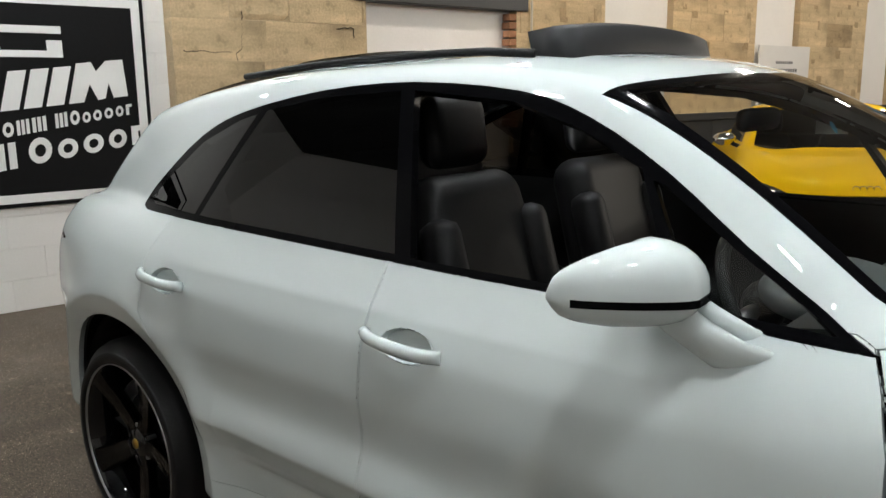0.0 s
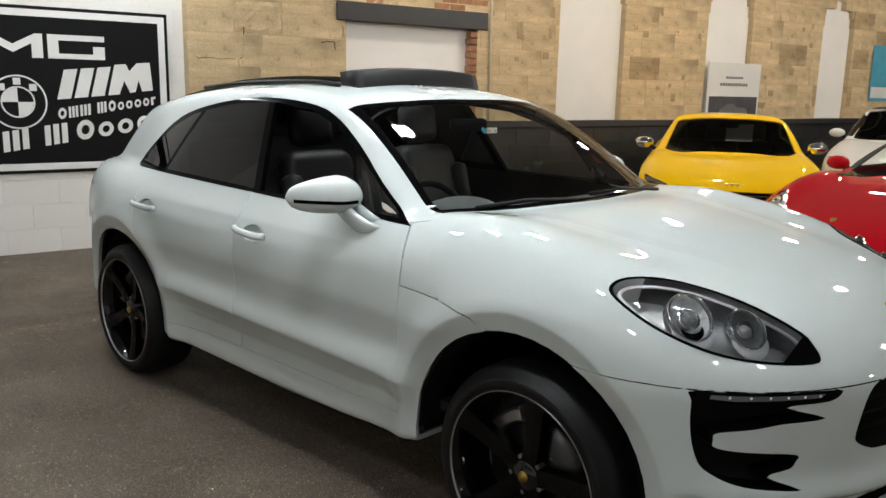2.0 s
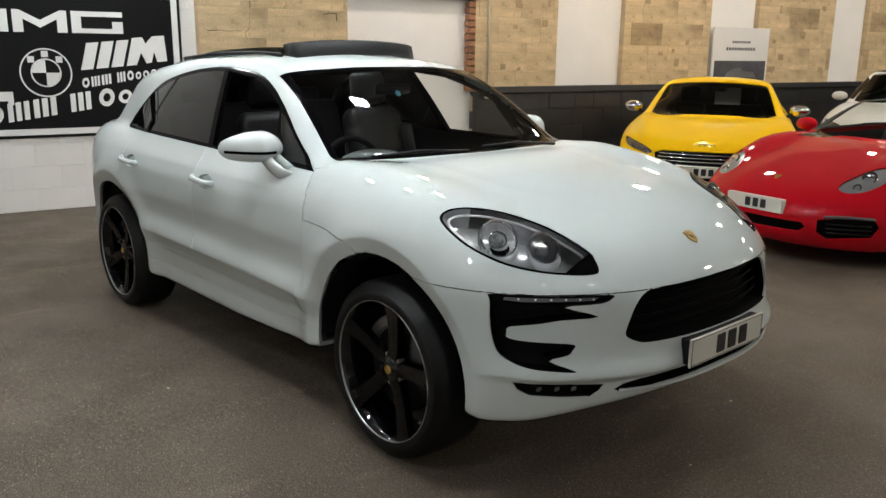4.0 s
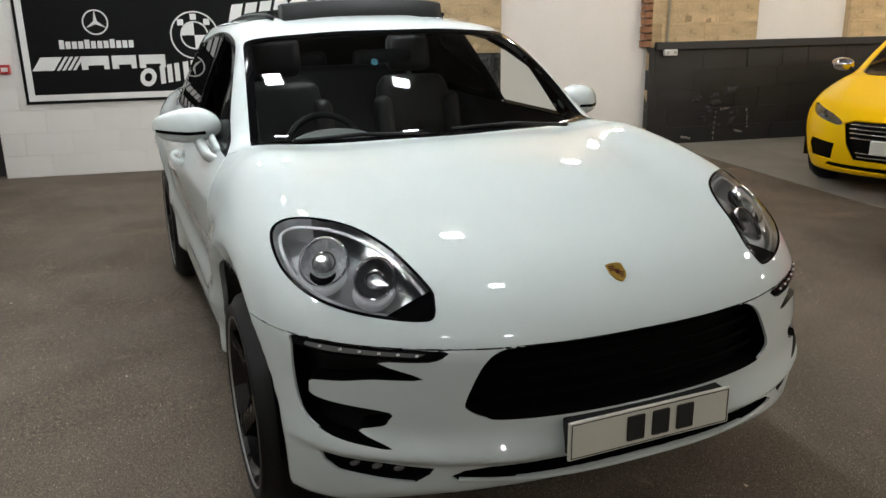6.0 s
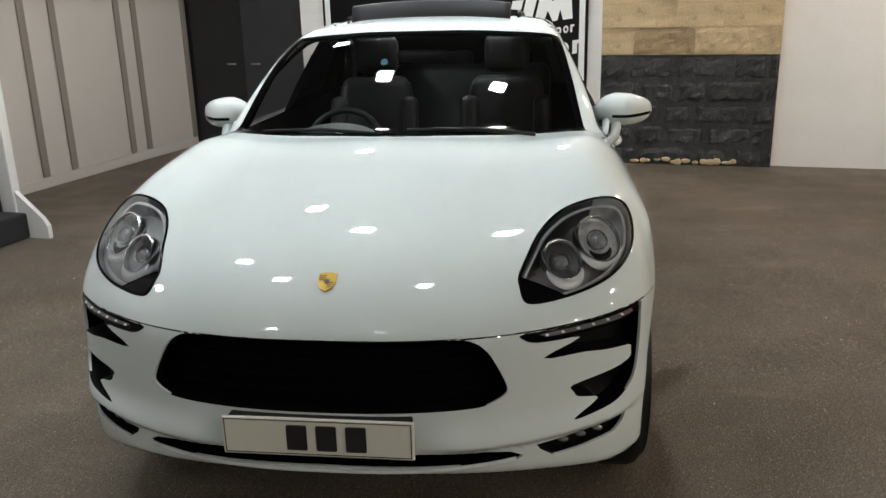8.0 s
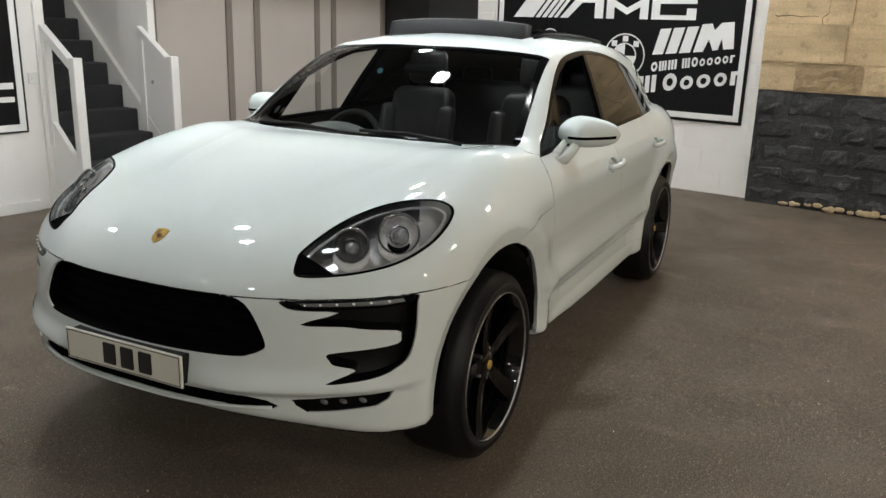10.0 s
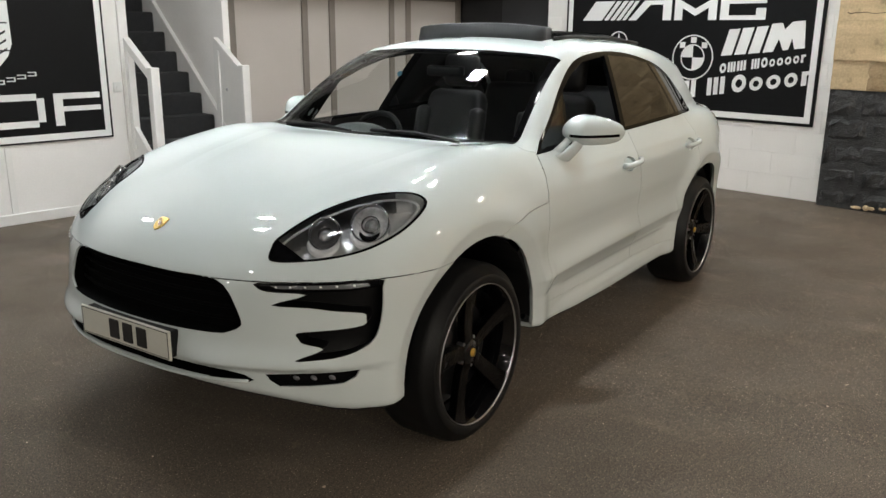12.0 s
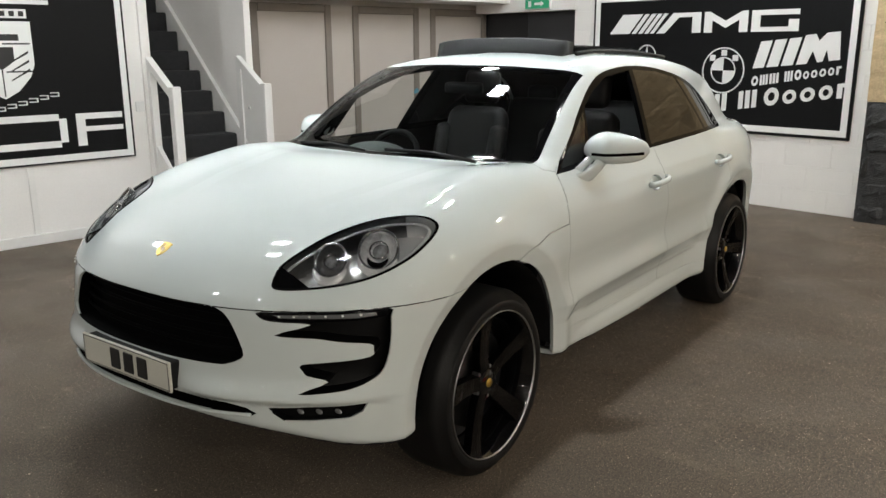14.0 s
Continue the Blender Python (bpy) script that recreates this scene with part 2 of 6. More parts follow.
def cut(bm, outline, view, near=.35):
    """Cuts an outline of points on a shell into it, seen along view; returns the faces within."""
    w = Vector(view).normalized()
    e1 = Vector((0, 0, 1)).cross(w)
    e1 = e1.normalized() if e1.length > .01 else Vector((1, 0, 0))
    e2 = w.cross(e1)
    pts = [Vector(p) for p in outline]
    flat = lambda p: (p.dot(e1), p.dot(e2))
    poly = [flat(p) for p in pts]
    mid = sum((p.dot(w) for p in pts)) / len(pts)
    u0, u1 = min(p[0] for p in poly) - .03, max(p[0] for p in poly) + .03
    v0, v1 = min(p[1] for p in poly) - .03, max(p[1] for p in poly) + .03
    cand = []
    for f in bm.faces:
        c = f.calc_center_median()
        u, v = flat(c)
        if u0 < u < u1 and v0 < v < v1 and abs(c.dot(w) - mid) < near and f.normal.dot(w) > .05:
            cand.append(f)
    cand = set(cand)
    for a, b in zip(pts, pts[1:] + pts[:1]):
        fa, fb = flat(a), flat(b)
        lo = (min(fa[0], fb[0]) - .004, min(fa[1], fb[1]) - .004)
        hi = (max(fa[0], fb[0]) + .004, max(fa[1], fb[1]) + .004)
        sub = []
        for f in cand:
            q = [flat(v.co) for v in f.verts]
            if max(p[0] for p in q) > lo[0] and min(p[0] for p in q) < hi[0] and max(p[1] for p in q) > lo[1] and min(p[1] for p in q) < hi[1]:
                sub.append(f)
        if not sub:
            continue
        no = (b - a).cross(w)
        if no.length < 1e-6:
            continue
        geom = list({v for f in sub for v in f.verts}) + list({e for f in sub for e in f.edges}) + sub
        res = bmesh.ops.bisect_plane(bm, geom=geom, dist=1e-5, plane_co=a, plane_no=no.normalized())
        cand |= {g for g in res["geom"] if isinstance(g, bmesh.types.BMFace)}
        cand = {f for f in cand if f.is_valid}
    return [f for f in cand if inside(flat(f.calc_center_median()), poly)]


def take(bm, faces, keep=False):
    """Lifts faces out of a mesh into one of their own."""
    out, seen = bmesh.new(), {}
    for f in faces:
        vs = []
        for v in f.verts:
            if v not in seen:
                seen[v] = out.verts.new(v.co)
            vs.append(seen[v])
        out.faces.new(vs)
    if not keep:
        bmesh.ops.delete(bm, geom=faces, context="FACES")
    out.normal_update()
    return out


FORM = [None]   # the field of the car that is being built


def slope(points):
    """Outward normals of the present car's form at some points."""
    p, h = np.array(points, float), .004
    fn = FORM[0]
    g = np.stack([fn(p[:, 0] + h, p[:, 1], p[:, 2]) - fn(p[:, 0] - h, p[:, 1], p[:, 2]),
                  fn(p[:, 0], p[:, 1] + h, p[:, 2]) - fn(p[:, 0], p[:, 1] - h, p[:, 2]),
                  fn(p[:, 0], p[:, 1], p[:, 2] + h) - fn(p[:, 0], p[:, 1], p[:, 2] - h)], -1)
    return g / np.maximum(np.linalg.norm(g, axis=1, keepdims=True), 1e-9)


def seam(e):
    return all(abs(v.co.y) < 1e-4 for v in e.verts)


def tidy(bm):
    """Closes up slivers along the open edges."""
    edge = list({v for e in bm.edges if e.is_boundary and not seam(e) for v in e.verts})
    bmesh.ops.remove_doubles(bm, verts=edge, dist=.0022)
    bmesh.ops.dissolve_degenerate(bm, edges=bm.edges, dist=1e-5)
    for v in bm.verts:
        if abs(v.co.y) < .0023:
            v.co.y = 0
    bm.normal_update()
    return bm


def open_edges(bm):
    return [(e.link_loops[0].vert, e.link_loops[0].link_loop_next.vert) for e in bm.edges if e.is_boundary and not seam(e)]


def mark(bm):
    return bm.verts.layers.int.get("rim") or bm.verts.layers.int.new("rim")


def rim(bm, depth):
    """Turns the open edges of a panel inwards."""
    lay = mark(tidy(bm))
    pairs = open_edges(bm)
    vs = list({v for p in pairs for v in p})
    if not vs:
        return bm
    ns = {v: Vector(n) for v, n in zip(vs, slope([v.co for v in vs]))}
    top, low = {v: bm.verts.new(v.co) for v in vs}, {v: bm.verts.new(v.co - ns[v] * depth) for v in vs}
    for v in vs:
        top[v][lay] = low[v][lay] = 1
    for a, b in pairs:
        bm.faces.new((top[b], top[a], low[a], low[b]))
    return bm


def sink(bm, depth, along=None):
    """Makes a recess of a piece: its face goes back, walls join it to its old edge."""
    lay = mark(tidy(bm))
    pairs = open_edges(bm)
    vs = list(bm.verts)
    ns = slope([v.co for v in vs])
    edge = {v for p in pairs for v in p}
    old = {v: bm.verts.new(v.co) for v in edge}
    for v, n in zip(vs, ns):
        d = (Vector(along) if along else -Vector(n)) * depth
        if abs(v.co.y) < 1e-4:
            d.y = 0
        v.co += d
        v[lay] = 1
    foot = {v: bm.verts.new(v.co) for v in edge}
    for v in edge:
        old[v][lay] = foot[v][lay] = 1
    for a, b in pairs:
        bm.faces.new((foot[b], foot[a], old[a], old[b]))
    bm.normal_update()
    return bm


def mirrored(bm, weld=True):
    """Adds the other half of a piece across the middle plane."""
    lay = mark(bm)
    back = {v: bm.verts.new((v.co.x, -v.co.y, v.co.z)) for v in list(bm.verts)}
    for v, w in back.items():
        w[lay] = v[lay]
    for f in list(bm.faces):
        bm.faces.new([back[v] for v in reversed(f.verts)])
    if weld:
        bmesh.ops.remove_doubles(bm, verts=[v for v in bm.verts if abs(v.co.y) < 1e-4 and not v[lay]], dist=2e-4)
    bm.normal_update()
    return bm


def flipped(bm):
    out = bm.copy()
    for v in out.verts:
        v.co.y = -v.co.y
    bmesh.ops.reverse_faces(out, faces=out.faces)
    out.normal_update()
    return out


def skin(name, bm, material, parent, label=""):
    """A piece of a car's shell, shaded by the form itself."""
    lay = mark(bm)
    bm.normal_update()
    flags = [v[lay] for v in bm.verts]
    own = [v.normal.copy() for v in bm.verts]
    me = bpy.data.meshes.new(name)
    bm.to_mesh(me)
    co = [v.co.copy() for v in bm.verts]
    bm.free()
    me.materials.append(material)
    me.shade_smooth()
    ns = slope(co)
    me.normals_split_custom_set_from_vertices([own[i] if flags[i] else tuple(ns[i]) for i in range(len(co))])
    return part(name, me, None, parent, label)


def both(name, bm, material, parent, label=""):
    """A piece on each side of a car."""
    other = flipped(bm)
    return skin(name, bm, material, parent, label), skin(name, other, material, parent, label)


def shell_mesh(P):
    bm = bmesh.new()
    R, C = P.shape[:2]
    V = [[bm.verts.new(P[i, j]) for j in range(C)] for i in range(1, R - 1)]
    tips = bm.verts.new(P[0, 0]), bm.verts.new(P[-1, 0])
    for a, b in zip(V, V[1:]):
        for j in range(C - 1):
            bm.faces.new((a[j], b[j], b[j + 1], a[j + 1]))
    for j in range(C - 1):
        bm.faces.new((V[0][j], V[0][j + 1], tips[0])), bm.faces.new((V[-1][j + 1], V[-1][j], tips[1]))
    for v in bm.verts:
        if abs(v.co.y) < 1e-3:
            v.co.y = 0
    bm.normal_update()
    probe = max(bm.verts, key=lambda v: v.co.y)
    if probe.normal.y < 0:
        bmesh.ops.reverse_faces(bm, faces=bm.faces)
        bm.normal_update()
    return bm


# ---- car body forms ----
def curve(x, pts):
    """Smooth curve through a few (x, value) pairs."""
    p = np.array(pts, float)
    xs, ys = p[:, 0], p[:, 1]
    d = np.diff(ys) / np.diff(xs)
    m = np.concatenate([[d[0]], (d[1:] + d[:-1]) / 2, [d[-1]]])
    m[1:-1] = np.where(d[1:] * d[:-1] > 0, 2 * d[1:] * d[:-1] / np.where(d[1:] + d[:-1] == 0, 1, d[1:] + d[:-1]), 0)
    x = np.asarray(x, float)
    i = np.clip(np.searchsorted(xs, x) - 1, 0, len(xs) - 2)
    h = xs[i + 1] - xs[i]
    u = np.clip((x - xs[i]) / h, 0, 1)
    v = ((1 + 2 * u) * (1 - u) ** 2 * ys[i] + u * (1 - u) ** 2 * h * m[i]
         + u * u * (3 - 2 * u) * ys[i + 1] + u * u * (u - 1) * h * m[i + 1])
    return v + np.where(x < xs[0], (x - xs[0]) * m[0], 0) + np.where(x > xs[-1], (x - xs[-1]) * m[-1], 0)


def smax(k, *fs):
    """Rounded maximum."""
    a = fs[0]
    for b in fs[1:]:
        h = np.maximum(k - np.abs(a - b), 0) / k
        a = np.maximum(a, b) + h * h * k * .25
    return a


def bump(v, c, w):
    return np.exp(-((v - c) / w) ** 2)


FRONT_X, REAR_X, ARCH_F, ARCH_R = 1.42, -1.42, .385, .327   # wheel arches of the white car


def suv_field(x, y, z):
    """Negative inside the body of the white car; nose at +x."""
    a = np.abs(y)
    nose = x + .425 * (a / .95) ** 2.66 * np.clip((x - .9) / .9, 0, 1)
    top = curve(nose, [(-2.4, 1.10), (-1.6, 1.135), (-.6, 1.085), (.4, 1.09), (.9, 1.13), (1.15, 1.13), (1.5, 1.095), (1.8, 1.05), (2.0, 1.008), (2.15, .958), (2.3, .885), (2.5, .76)])
    top = top + .034 * bump(a, .74, .17) * bump(x, 1.45, .55) + .020 * bump(a, 0, .48) * bump(x, 1.35, .55)
    crease = np.interp(x, [1.1, 1.6, 1.9], [.53, .435, .35])
    top = top + .0025 * np.clip(1 - np.abs(a - crease) / .09, 0, 1) * np.clip((x - 1.05) / .2, 0, 1) * np.clip((1.95 - x) / .3, 0, 1)
    top = top - .10 * np.clip((a - .80) / .15, 0, 2) ** 2 * (x < 1.0)
    f_top = (z - top) * .97
    face = curve(z, [(.10, 2.27), (.22, 2.345), (.30, 2.352), (.45, 2.372), (.60, 2.365), (.72, 2.35), (.80, 2.335), (.90, 2.27), (1.0, 2.17)])
    ledge = np.where(z > .512, np.exp(-((z - .512) / .05) ** 2), np.clip(1 - (.512 - z) / .022, 0, 1))
    face = face + ledge * (.010 + .016 * np.clip((a - .27) / .10, 0, 1))
    f_face = (nose - face) * .95
    side = curve(z, [(.15, .83), (.24, .885), (.31, .908), (.42, .908), (.50, .908), (.56, .912), (.65, .921), (.73, .934), (.80, .944), (.92, .936), (1.0, .915), (1.08, .872), (1.2, .80)])
    mid = np.exp(-(x / 1.12) ** 4)
    side = side + (1 - mid) * np.interp(z, [.2, .5, .8], [.008, .014, .0])
    side = side - .011 * np.clip((.468 - z) / .016, 0, 1) * np.clip((z - .345) / .03, 0, 1) * np.clip((.78 - np.abs(x + .02)) / .16, 0, 1)
    rz = .556 - .008 * x
    ridge = np.where(z > rz, np.exp(-((z - rz) / .080) ** 2), np.clip(1 - (rz - z) / .08, 0, 1))
    side = side + .040 * ridge * np.clip((1.0 - np.abs(x)) / .16, 0, 1)
    arch = np.where(x > 0, np.hypot(x - FRONT_X, z - ARCH_F), np.hypot(x - REAR_X, z - ARCH_R))
    lip = np.where(arch > .525, np.exp(-((arch - .525) / .085) ** 2), np.clip(1 - (.525 - arch) / .085, 0, 1))
    side = side + .026 * lip * (z > .2)
    side = side - .27 * np.clip((-x - 1.5) / .9, 0, 1) ** 2 - .075 * np.clip((x - 1.0) / 1.2, 0, 1) ** 2
    f_side = a - side
    low = curve(x, [(-2.4, .38), (-1.9, .31), (-.9, .266), (0, .268), (.8, .308), (1.0, .328), (1.3, .33), (1.85, .322), (2.05, .335), (2.25, .395), (2.4, .44)])
    f_low = low - z
    back = curve(z, [(.2, 2.20), (.45, 2.27), (.7, 2.28), (.95, 2.25), (1.1, 2.21), (1.3, 2.17)])
    f_back = (-x + .25 * (a / .9) ** 3 - back)
    lower = smax(.09, smax(.10, f_top, f_side), f_face, f_back)
    lower = smax(.03, lower, f_low)
    roof = curve(x, [(-2.2, 1.36), (-1.9, 1.435), (-1.3, 1.55), (-.8, 1.60), (-.3, 1.61), (.1, 1.585), (.35, 1.545), (.7, 1.46)])
    g_roof = z - roof + .055 * (a / .62) ** 2.4
    screen = curve(z, [(1.0, 1.26), (1.12, 1.06), (1.33, .735), (1.53, .365), (1.65, .12)])
    g_screen = (x + .19 * (a / .74) ** 2 - screen) * .52
    zz = np.maximum(z, 1.0)
    wall = .862 - .44 * (zz - 1.08) - .16 * np.maximum(z - 1.08, 0) ** 2
    wall = wall - .21 * np.clip((-x - .9) / 1.2, 0, 1) ** 1.6 - .045 * np.clip((x - .35) / .6, 0, 1) ** 1.5
    g_side = (a - wall) * .93
    rear = curve(z, [(.9, 2.24), (1.12, 2.12), (1.3, 1.95), (1.46, 1.76), (1.6, 1.55)])
    g_back = (-x + .22 * (a / .8) ** 2.5 - rear) * .8
    cabin = smax(.045, smax(.05, g_roof, g_side), g_screen, g_back, .85 - z)
    return -smax(.035, -lower, -cabin)


def suv_shell(fn, x0, x1, ends, rings, cols):
    """Half shell (y >= 0): sections between x0 and x1, rounded ends beyond."""
    th = np.linspace(-np.pi / 2, np.pi / 2, cols)
    rows = []
    for p in np.linspace(0, np.pi / 2, ends)[:-1]:
        rows.append((x0, -np.cos(p), np.sin(p)))
    for x in np.linspace(x0, x1, rings):
        rows.append((x, 0, 1))
    for p in np.linspace(np.pi / 2, 0, ends)[1:]:
        rows.append((x1, np.cos(p), np.sin(p)))
    R = np.array(rows)
    ox = np.repeat(R[:, 0][:, None], cols, 1)
    dx = np.repeat(R[:, 1][:, None], cols, 1)
    dy = R[:, 2][:, None] * np.cos(th)[None]
    dz = R[:, 2][:, None] * np.sin(th)[None]
    lo, hi = np.full(ox.shape, .02), np.full(ox.shape, 1.6)
    for _ in range(40):
        mid = (lo + hi) / 2
        inside = fn(ox + mid * dx, mid * dy, .72 + mid * dz) < 0
        lo, hi = np.where(inside, mid, lo), np.where(inside, hi, mid)
    d = (lo + hi) / 2
    return np.stack([ox + d * dx, d * dy, .72 + d * dz], -1)


# ---- the building ----
SIGN_U, STONE_U = -4.74, -4.60
TOP = 4.2
NICHES = [(5.19, 6.41), (8.20, 9.31), (11.30, 12.30), (14.3, 15.3)]
SPRING = 2.75
CRACKS = [[(.92, 2.12), (.92, 2.0), (.91, 1.84), (.86, 1.80), (.87, 1.65), (.96, 1.64), (1.04, 1.68)], [(.43, 1.81), (.64, 1.81), (.86, 1.80)], [(1.78, 2.02), (1.93, 2.03), (1.95, 1.92)]]

DIP = .052   # how far the worn floor sags under the tail of the white car


def sag(u, v):
    """Height of the floor: level but for a shallow hollow."""
    w = ROOM @ Vector((u, v, 0))
    ease = lambda t: (lambda k: k * k * (3 - 2 * k))(min(max(t, 0), 1))
    return -DIP * ease((.9 - w.x) / 2.1) * ease((w.x + 4.4) / 2.0) * ease((3.2 - abs(w.y)) / 1.6)


bm = bmesh.new()
US, VS = np.linspace(-6, 12.3, 74), np.linspace(-10, 20.3, 122)
sheet = [[bm.verts.new((u, v, sag(u, v))) for v in VS] for u in US]
for p, q in zip(sheet, sheet[1:]):
    for i in range(len(VS) - 1):
        bm.faces.new((p[i], q[i], q[i + 1], p[i + 1]))
box(-6, 12.3, -10, 20.3, -.3, -.12, bm=bm)
structure("floor", bm, M_FLOOR, "dark brown rubbery showroom floor with pale scuffs")
structure("floor_slab", prism([(-4.6, 4.08), (-1.42, 4.30), (-.9, 4.42), (-.9, 20), (-4.6, 20)], "z", .0, .005), M_CONC, "pale grey concrete strip along the stone wall")
structure("ceiling", box(-6, 12.3, -10, 20.3, TOP, TOP + .2), M_CEIL, "dark painted ceiling")
# unseen closing walls, coloured dark to keep bounced light off the floor
structure("wall_north", box(-6, 12.3, 20, 20.3, 0, TOP), M_FARWALL, "unseen plain dark brown wall that cuts bounced light")
structure("wall_east", box(12, 12.3, -4.15, 20, 0, TOP), M_FARWALL, "unseen plain dark brown wall that cuts bounced light")

# sign wall of painted blocks
wall_sign = structure("wall_sign", box(SIGN_U - .25, SIGN_U - .006, -3.10, .40, 0, TOP), M_WHITE, "white painted blockwork wall")
block = {}
for r in range(19):
    z0, x = r * .225, -3.10 - (.225 if r % 2 else 0)
    while x < .40:
        a, b = max(x, -3.10), min(x + .45, .40)
        if b - a > .04:
            key = round(b - a, 3)
            if key not in block:
                block[key] = mesh_of("block", box(-.06, 0, .0015, key - .0015, .0015, .2235, .002), M_WHITEB)
            o = part("block", block[key], None, wall_sign)
            o.location = (SIGN_U, a, z0)
        x += .45

# stone wall, with bricked and plastered openings
segs, last = [], .36
for a, b in [(2.08, 3.86)] + NICHES:
    segs.append((last, a))
    last = b
segs.append((last, 20))
bm = bmesh.new()
for a, b in segs:
    box(STONE_U - .45, STONE_U - .006, a, b, 1.12, TOP, bm=bm)
for a, b in ((.36, 2.08), (3.86, 20)):
    box(STONE_U - .45, STONE_U - .04, a, b, 0, 1.12, bm=bm)
box(STONE_U - .45, STONE_U - .02, 2.08, 3.86, 2.45, TOP, bm=bm)
for a, b in NICHES:
    for k in range(14):
        c0, c1 = a + (b - a) * k / 14, a + (b - a) * (k + 1) / 14
        h = 1 - ((c0 + c1 - a - b) / (b - a)) ** 2
        box(STONE_U - .45, STONE_U - .02, c0, c1, SPRING + .45 * math.sqrt(max(h, 0)), TOP, bm=bm)
wall_stone = structure("wall_stone", bm, M_MORTAR, "old sandstone warehouse wall painted black below")
rnd = random.Random(4)


def stone_mesh(w, h, rough, material, seed):
    """A dressed stone: a slightly uneven, worn block, or a rock-faced one where it is rough."""
    q = random.Random(seed)
    if rough > .9:
        buff = material is M_STONE or material is M_STONED
        bm, amp = bmesh.new(), .011 if buff else .020
        nu, nw = max(3, round(w / .06)), max(3, round(h / .055))
        grid = []
        for i in range(nu + 1):
            row = []
            for k in range(nw + 1):
                edge = i in (0, nu) or k in (0, nw)
                x = -amp * q.uniform(.7, 1.2) if edge else amp * q.uniform(-.55, 1.0)
                wob = 0 if edge else .3
                y, z = w * (i + q.uniform(-wob, wob)) / nu, h * (k + q.uniform(-wob, wob)) / nw
                if edge and not buff:
                    worn = q.uniform(.004, .014)
                    x, y, z = x - .012, min(max(y, worn), w - worn), min(max(z, worn), h - worn)
                row.append(bm.verts.new((x, y, z)))
            grid.append(row)
        for a, b in zip(grid, grid[1:]):
            for k in range(nw):
                bm.faces.new((a[k], b[k], b[k + 1], a[k + 1]))
        loop = [grid[i][0] for i in range(nu)] + [grid[nu][k] for k in range(nw)] + [grid[i][nw] for i in range(nu, 0, -1)] + [grid[0][k] for k in range(nw, 0, -1)]
        back = [bm.verts.new((-.16, v.co.y, v.co.z)) for v in loop]
        for i in range(len(loop)):
            j = (i + 1) % len(loop)
            bm.faces.new((loop[j], loop[i], back[i], back[j]))
        return mesh_of("stone", bm, material)
    bm = box(-.16, 0, 0, w, 0, h, .0015 + .009 * rough * rough)
    for v in bm.verts:
        if v.co.x > -.08:
            v.co.x += q.uniform(-1, 1) * .012 * rough
            v.co.y += q.uniform(-1, 1) * .006 * rough
            v.co.z += q.uniform(-1, 1) * .006 * rough
    return mesh_of("stone", bm, material)


def gaps(a, b, z):
    """What is left of a course between a and b beside the openings."""
    out = [(a, b)]
    holes = [(2.08, 3.86 if z > 1.1 else 3.86)] if z < 2.45 else []
    for n0, n1 in NICHES:
        if z > 1.15 and z < SPRING + .45:
            k = 1 if z < SPRING else math.sqrt(max(0, 1 - ((z - SPRING) / .45) ** 2))
            c, hw = (n0 + n1) / 2, (n1 - n0) / 2 * k
            holes.append((c - hw, c + hw))
    for h0, h1 in holes:
        nxt = []
        for p, q in out:
            if h1 <= p or h0 >= q:
                nxt.append((p, q))
            else:
                if h0 - p > .05:
                    nxt.append((p, h0))
                if q - h1 > .05:
                    nxt.append((h1, q))
        out = nxt
    return out


for low in (True, False):
    z = 0.0 if low else 1.12
    while z < (1.10 if low else 3.7):
        h = rnd.uniform(.17, .27) if low else rnd.uniform(.26, .36)
        h = min(h, 1.12 - z) if low else h
        if low and 1.12 - z - h < .08:
            h = 1.12 - z
        x = .36 - rnd.uniform(0, .3)
        while x < 14.2:
            w = rnd.uniform(.28, .62) if low else rnd.uniform(.38, .95)
            for a, b in gaps(max(x, .36), min(x + w, 14.3), z + h / 2):
                if b - a < .05:
                    continue
                rough = (1.05 if a < 2.2 else .3) if low else ((.2 if rnd.random() < .6 else 1.0) if a < 2.2 else .12)
                me = stone_mesh(b - a - (.0015 if low and a < 2.2 else .002), h - (.0015 if low and a < 2.2 else .002), rough, (M_STONEB if a < 2.2 else M_DADO) if low else (M_STONED if rnd.random() < .05 else M_STONE), rnd.random())
                o = part("stone", me, None, wall_stone)
                jut = rnd.uniform(-.008, .008) * rough * (2.2 if low else 1)
                o.location = (STONE_U + jut * .6 + (.0 if a > .5 else rnd.uniform(-.01, .02)), a, z + .0025)
            x += w
        z += h
part("mortar_bed", box(STONE_U - .05, STONE_U - .015, .36, 2.08, 0, 1.115), M_STONEB, wall_stone)
part("mortar_bed", box(STONE_U - .03, STONE_U - .005, 3.86, 14.3, 0, 1.12), M_MORTARB, wall_stone)
part("ledge", box(STONE_U - .05, STONE_U + .05, 3.90, 18, 1.09, 1.18, .01), M_LINTEL, wall_stone, "black painted ledge board")
q = random.Random(7)
bm = bmesh.new()
for k in range(14):
    y = .75 + k * .075 + q.uniform(-.03, .03)
    ball((STONE_U + .012, y, .03 + q.uniform(0, .03)), .012, q.uniform(.03, .06), q.uniform(.015, .04), bm, 8, 6)
part("bare_stone", bm, M_MORTAR, wall_stone, "paint worn off to bare sandstone", True)
q = random.Random(11)
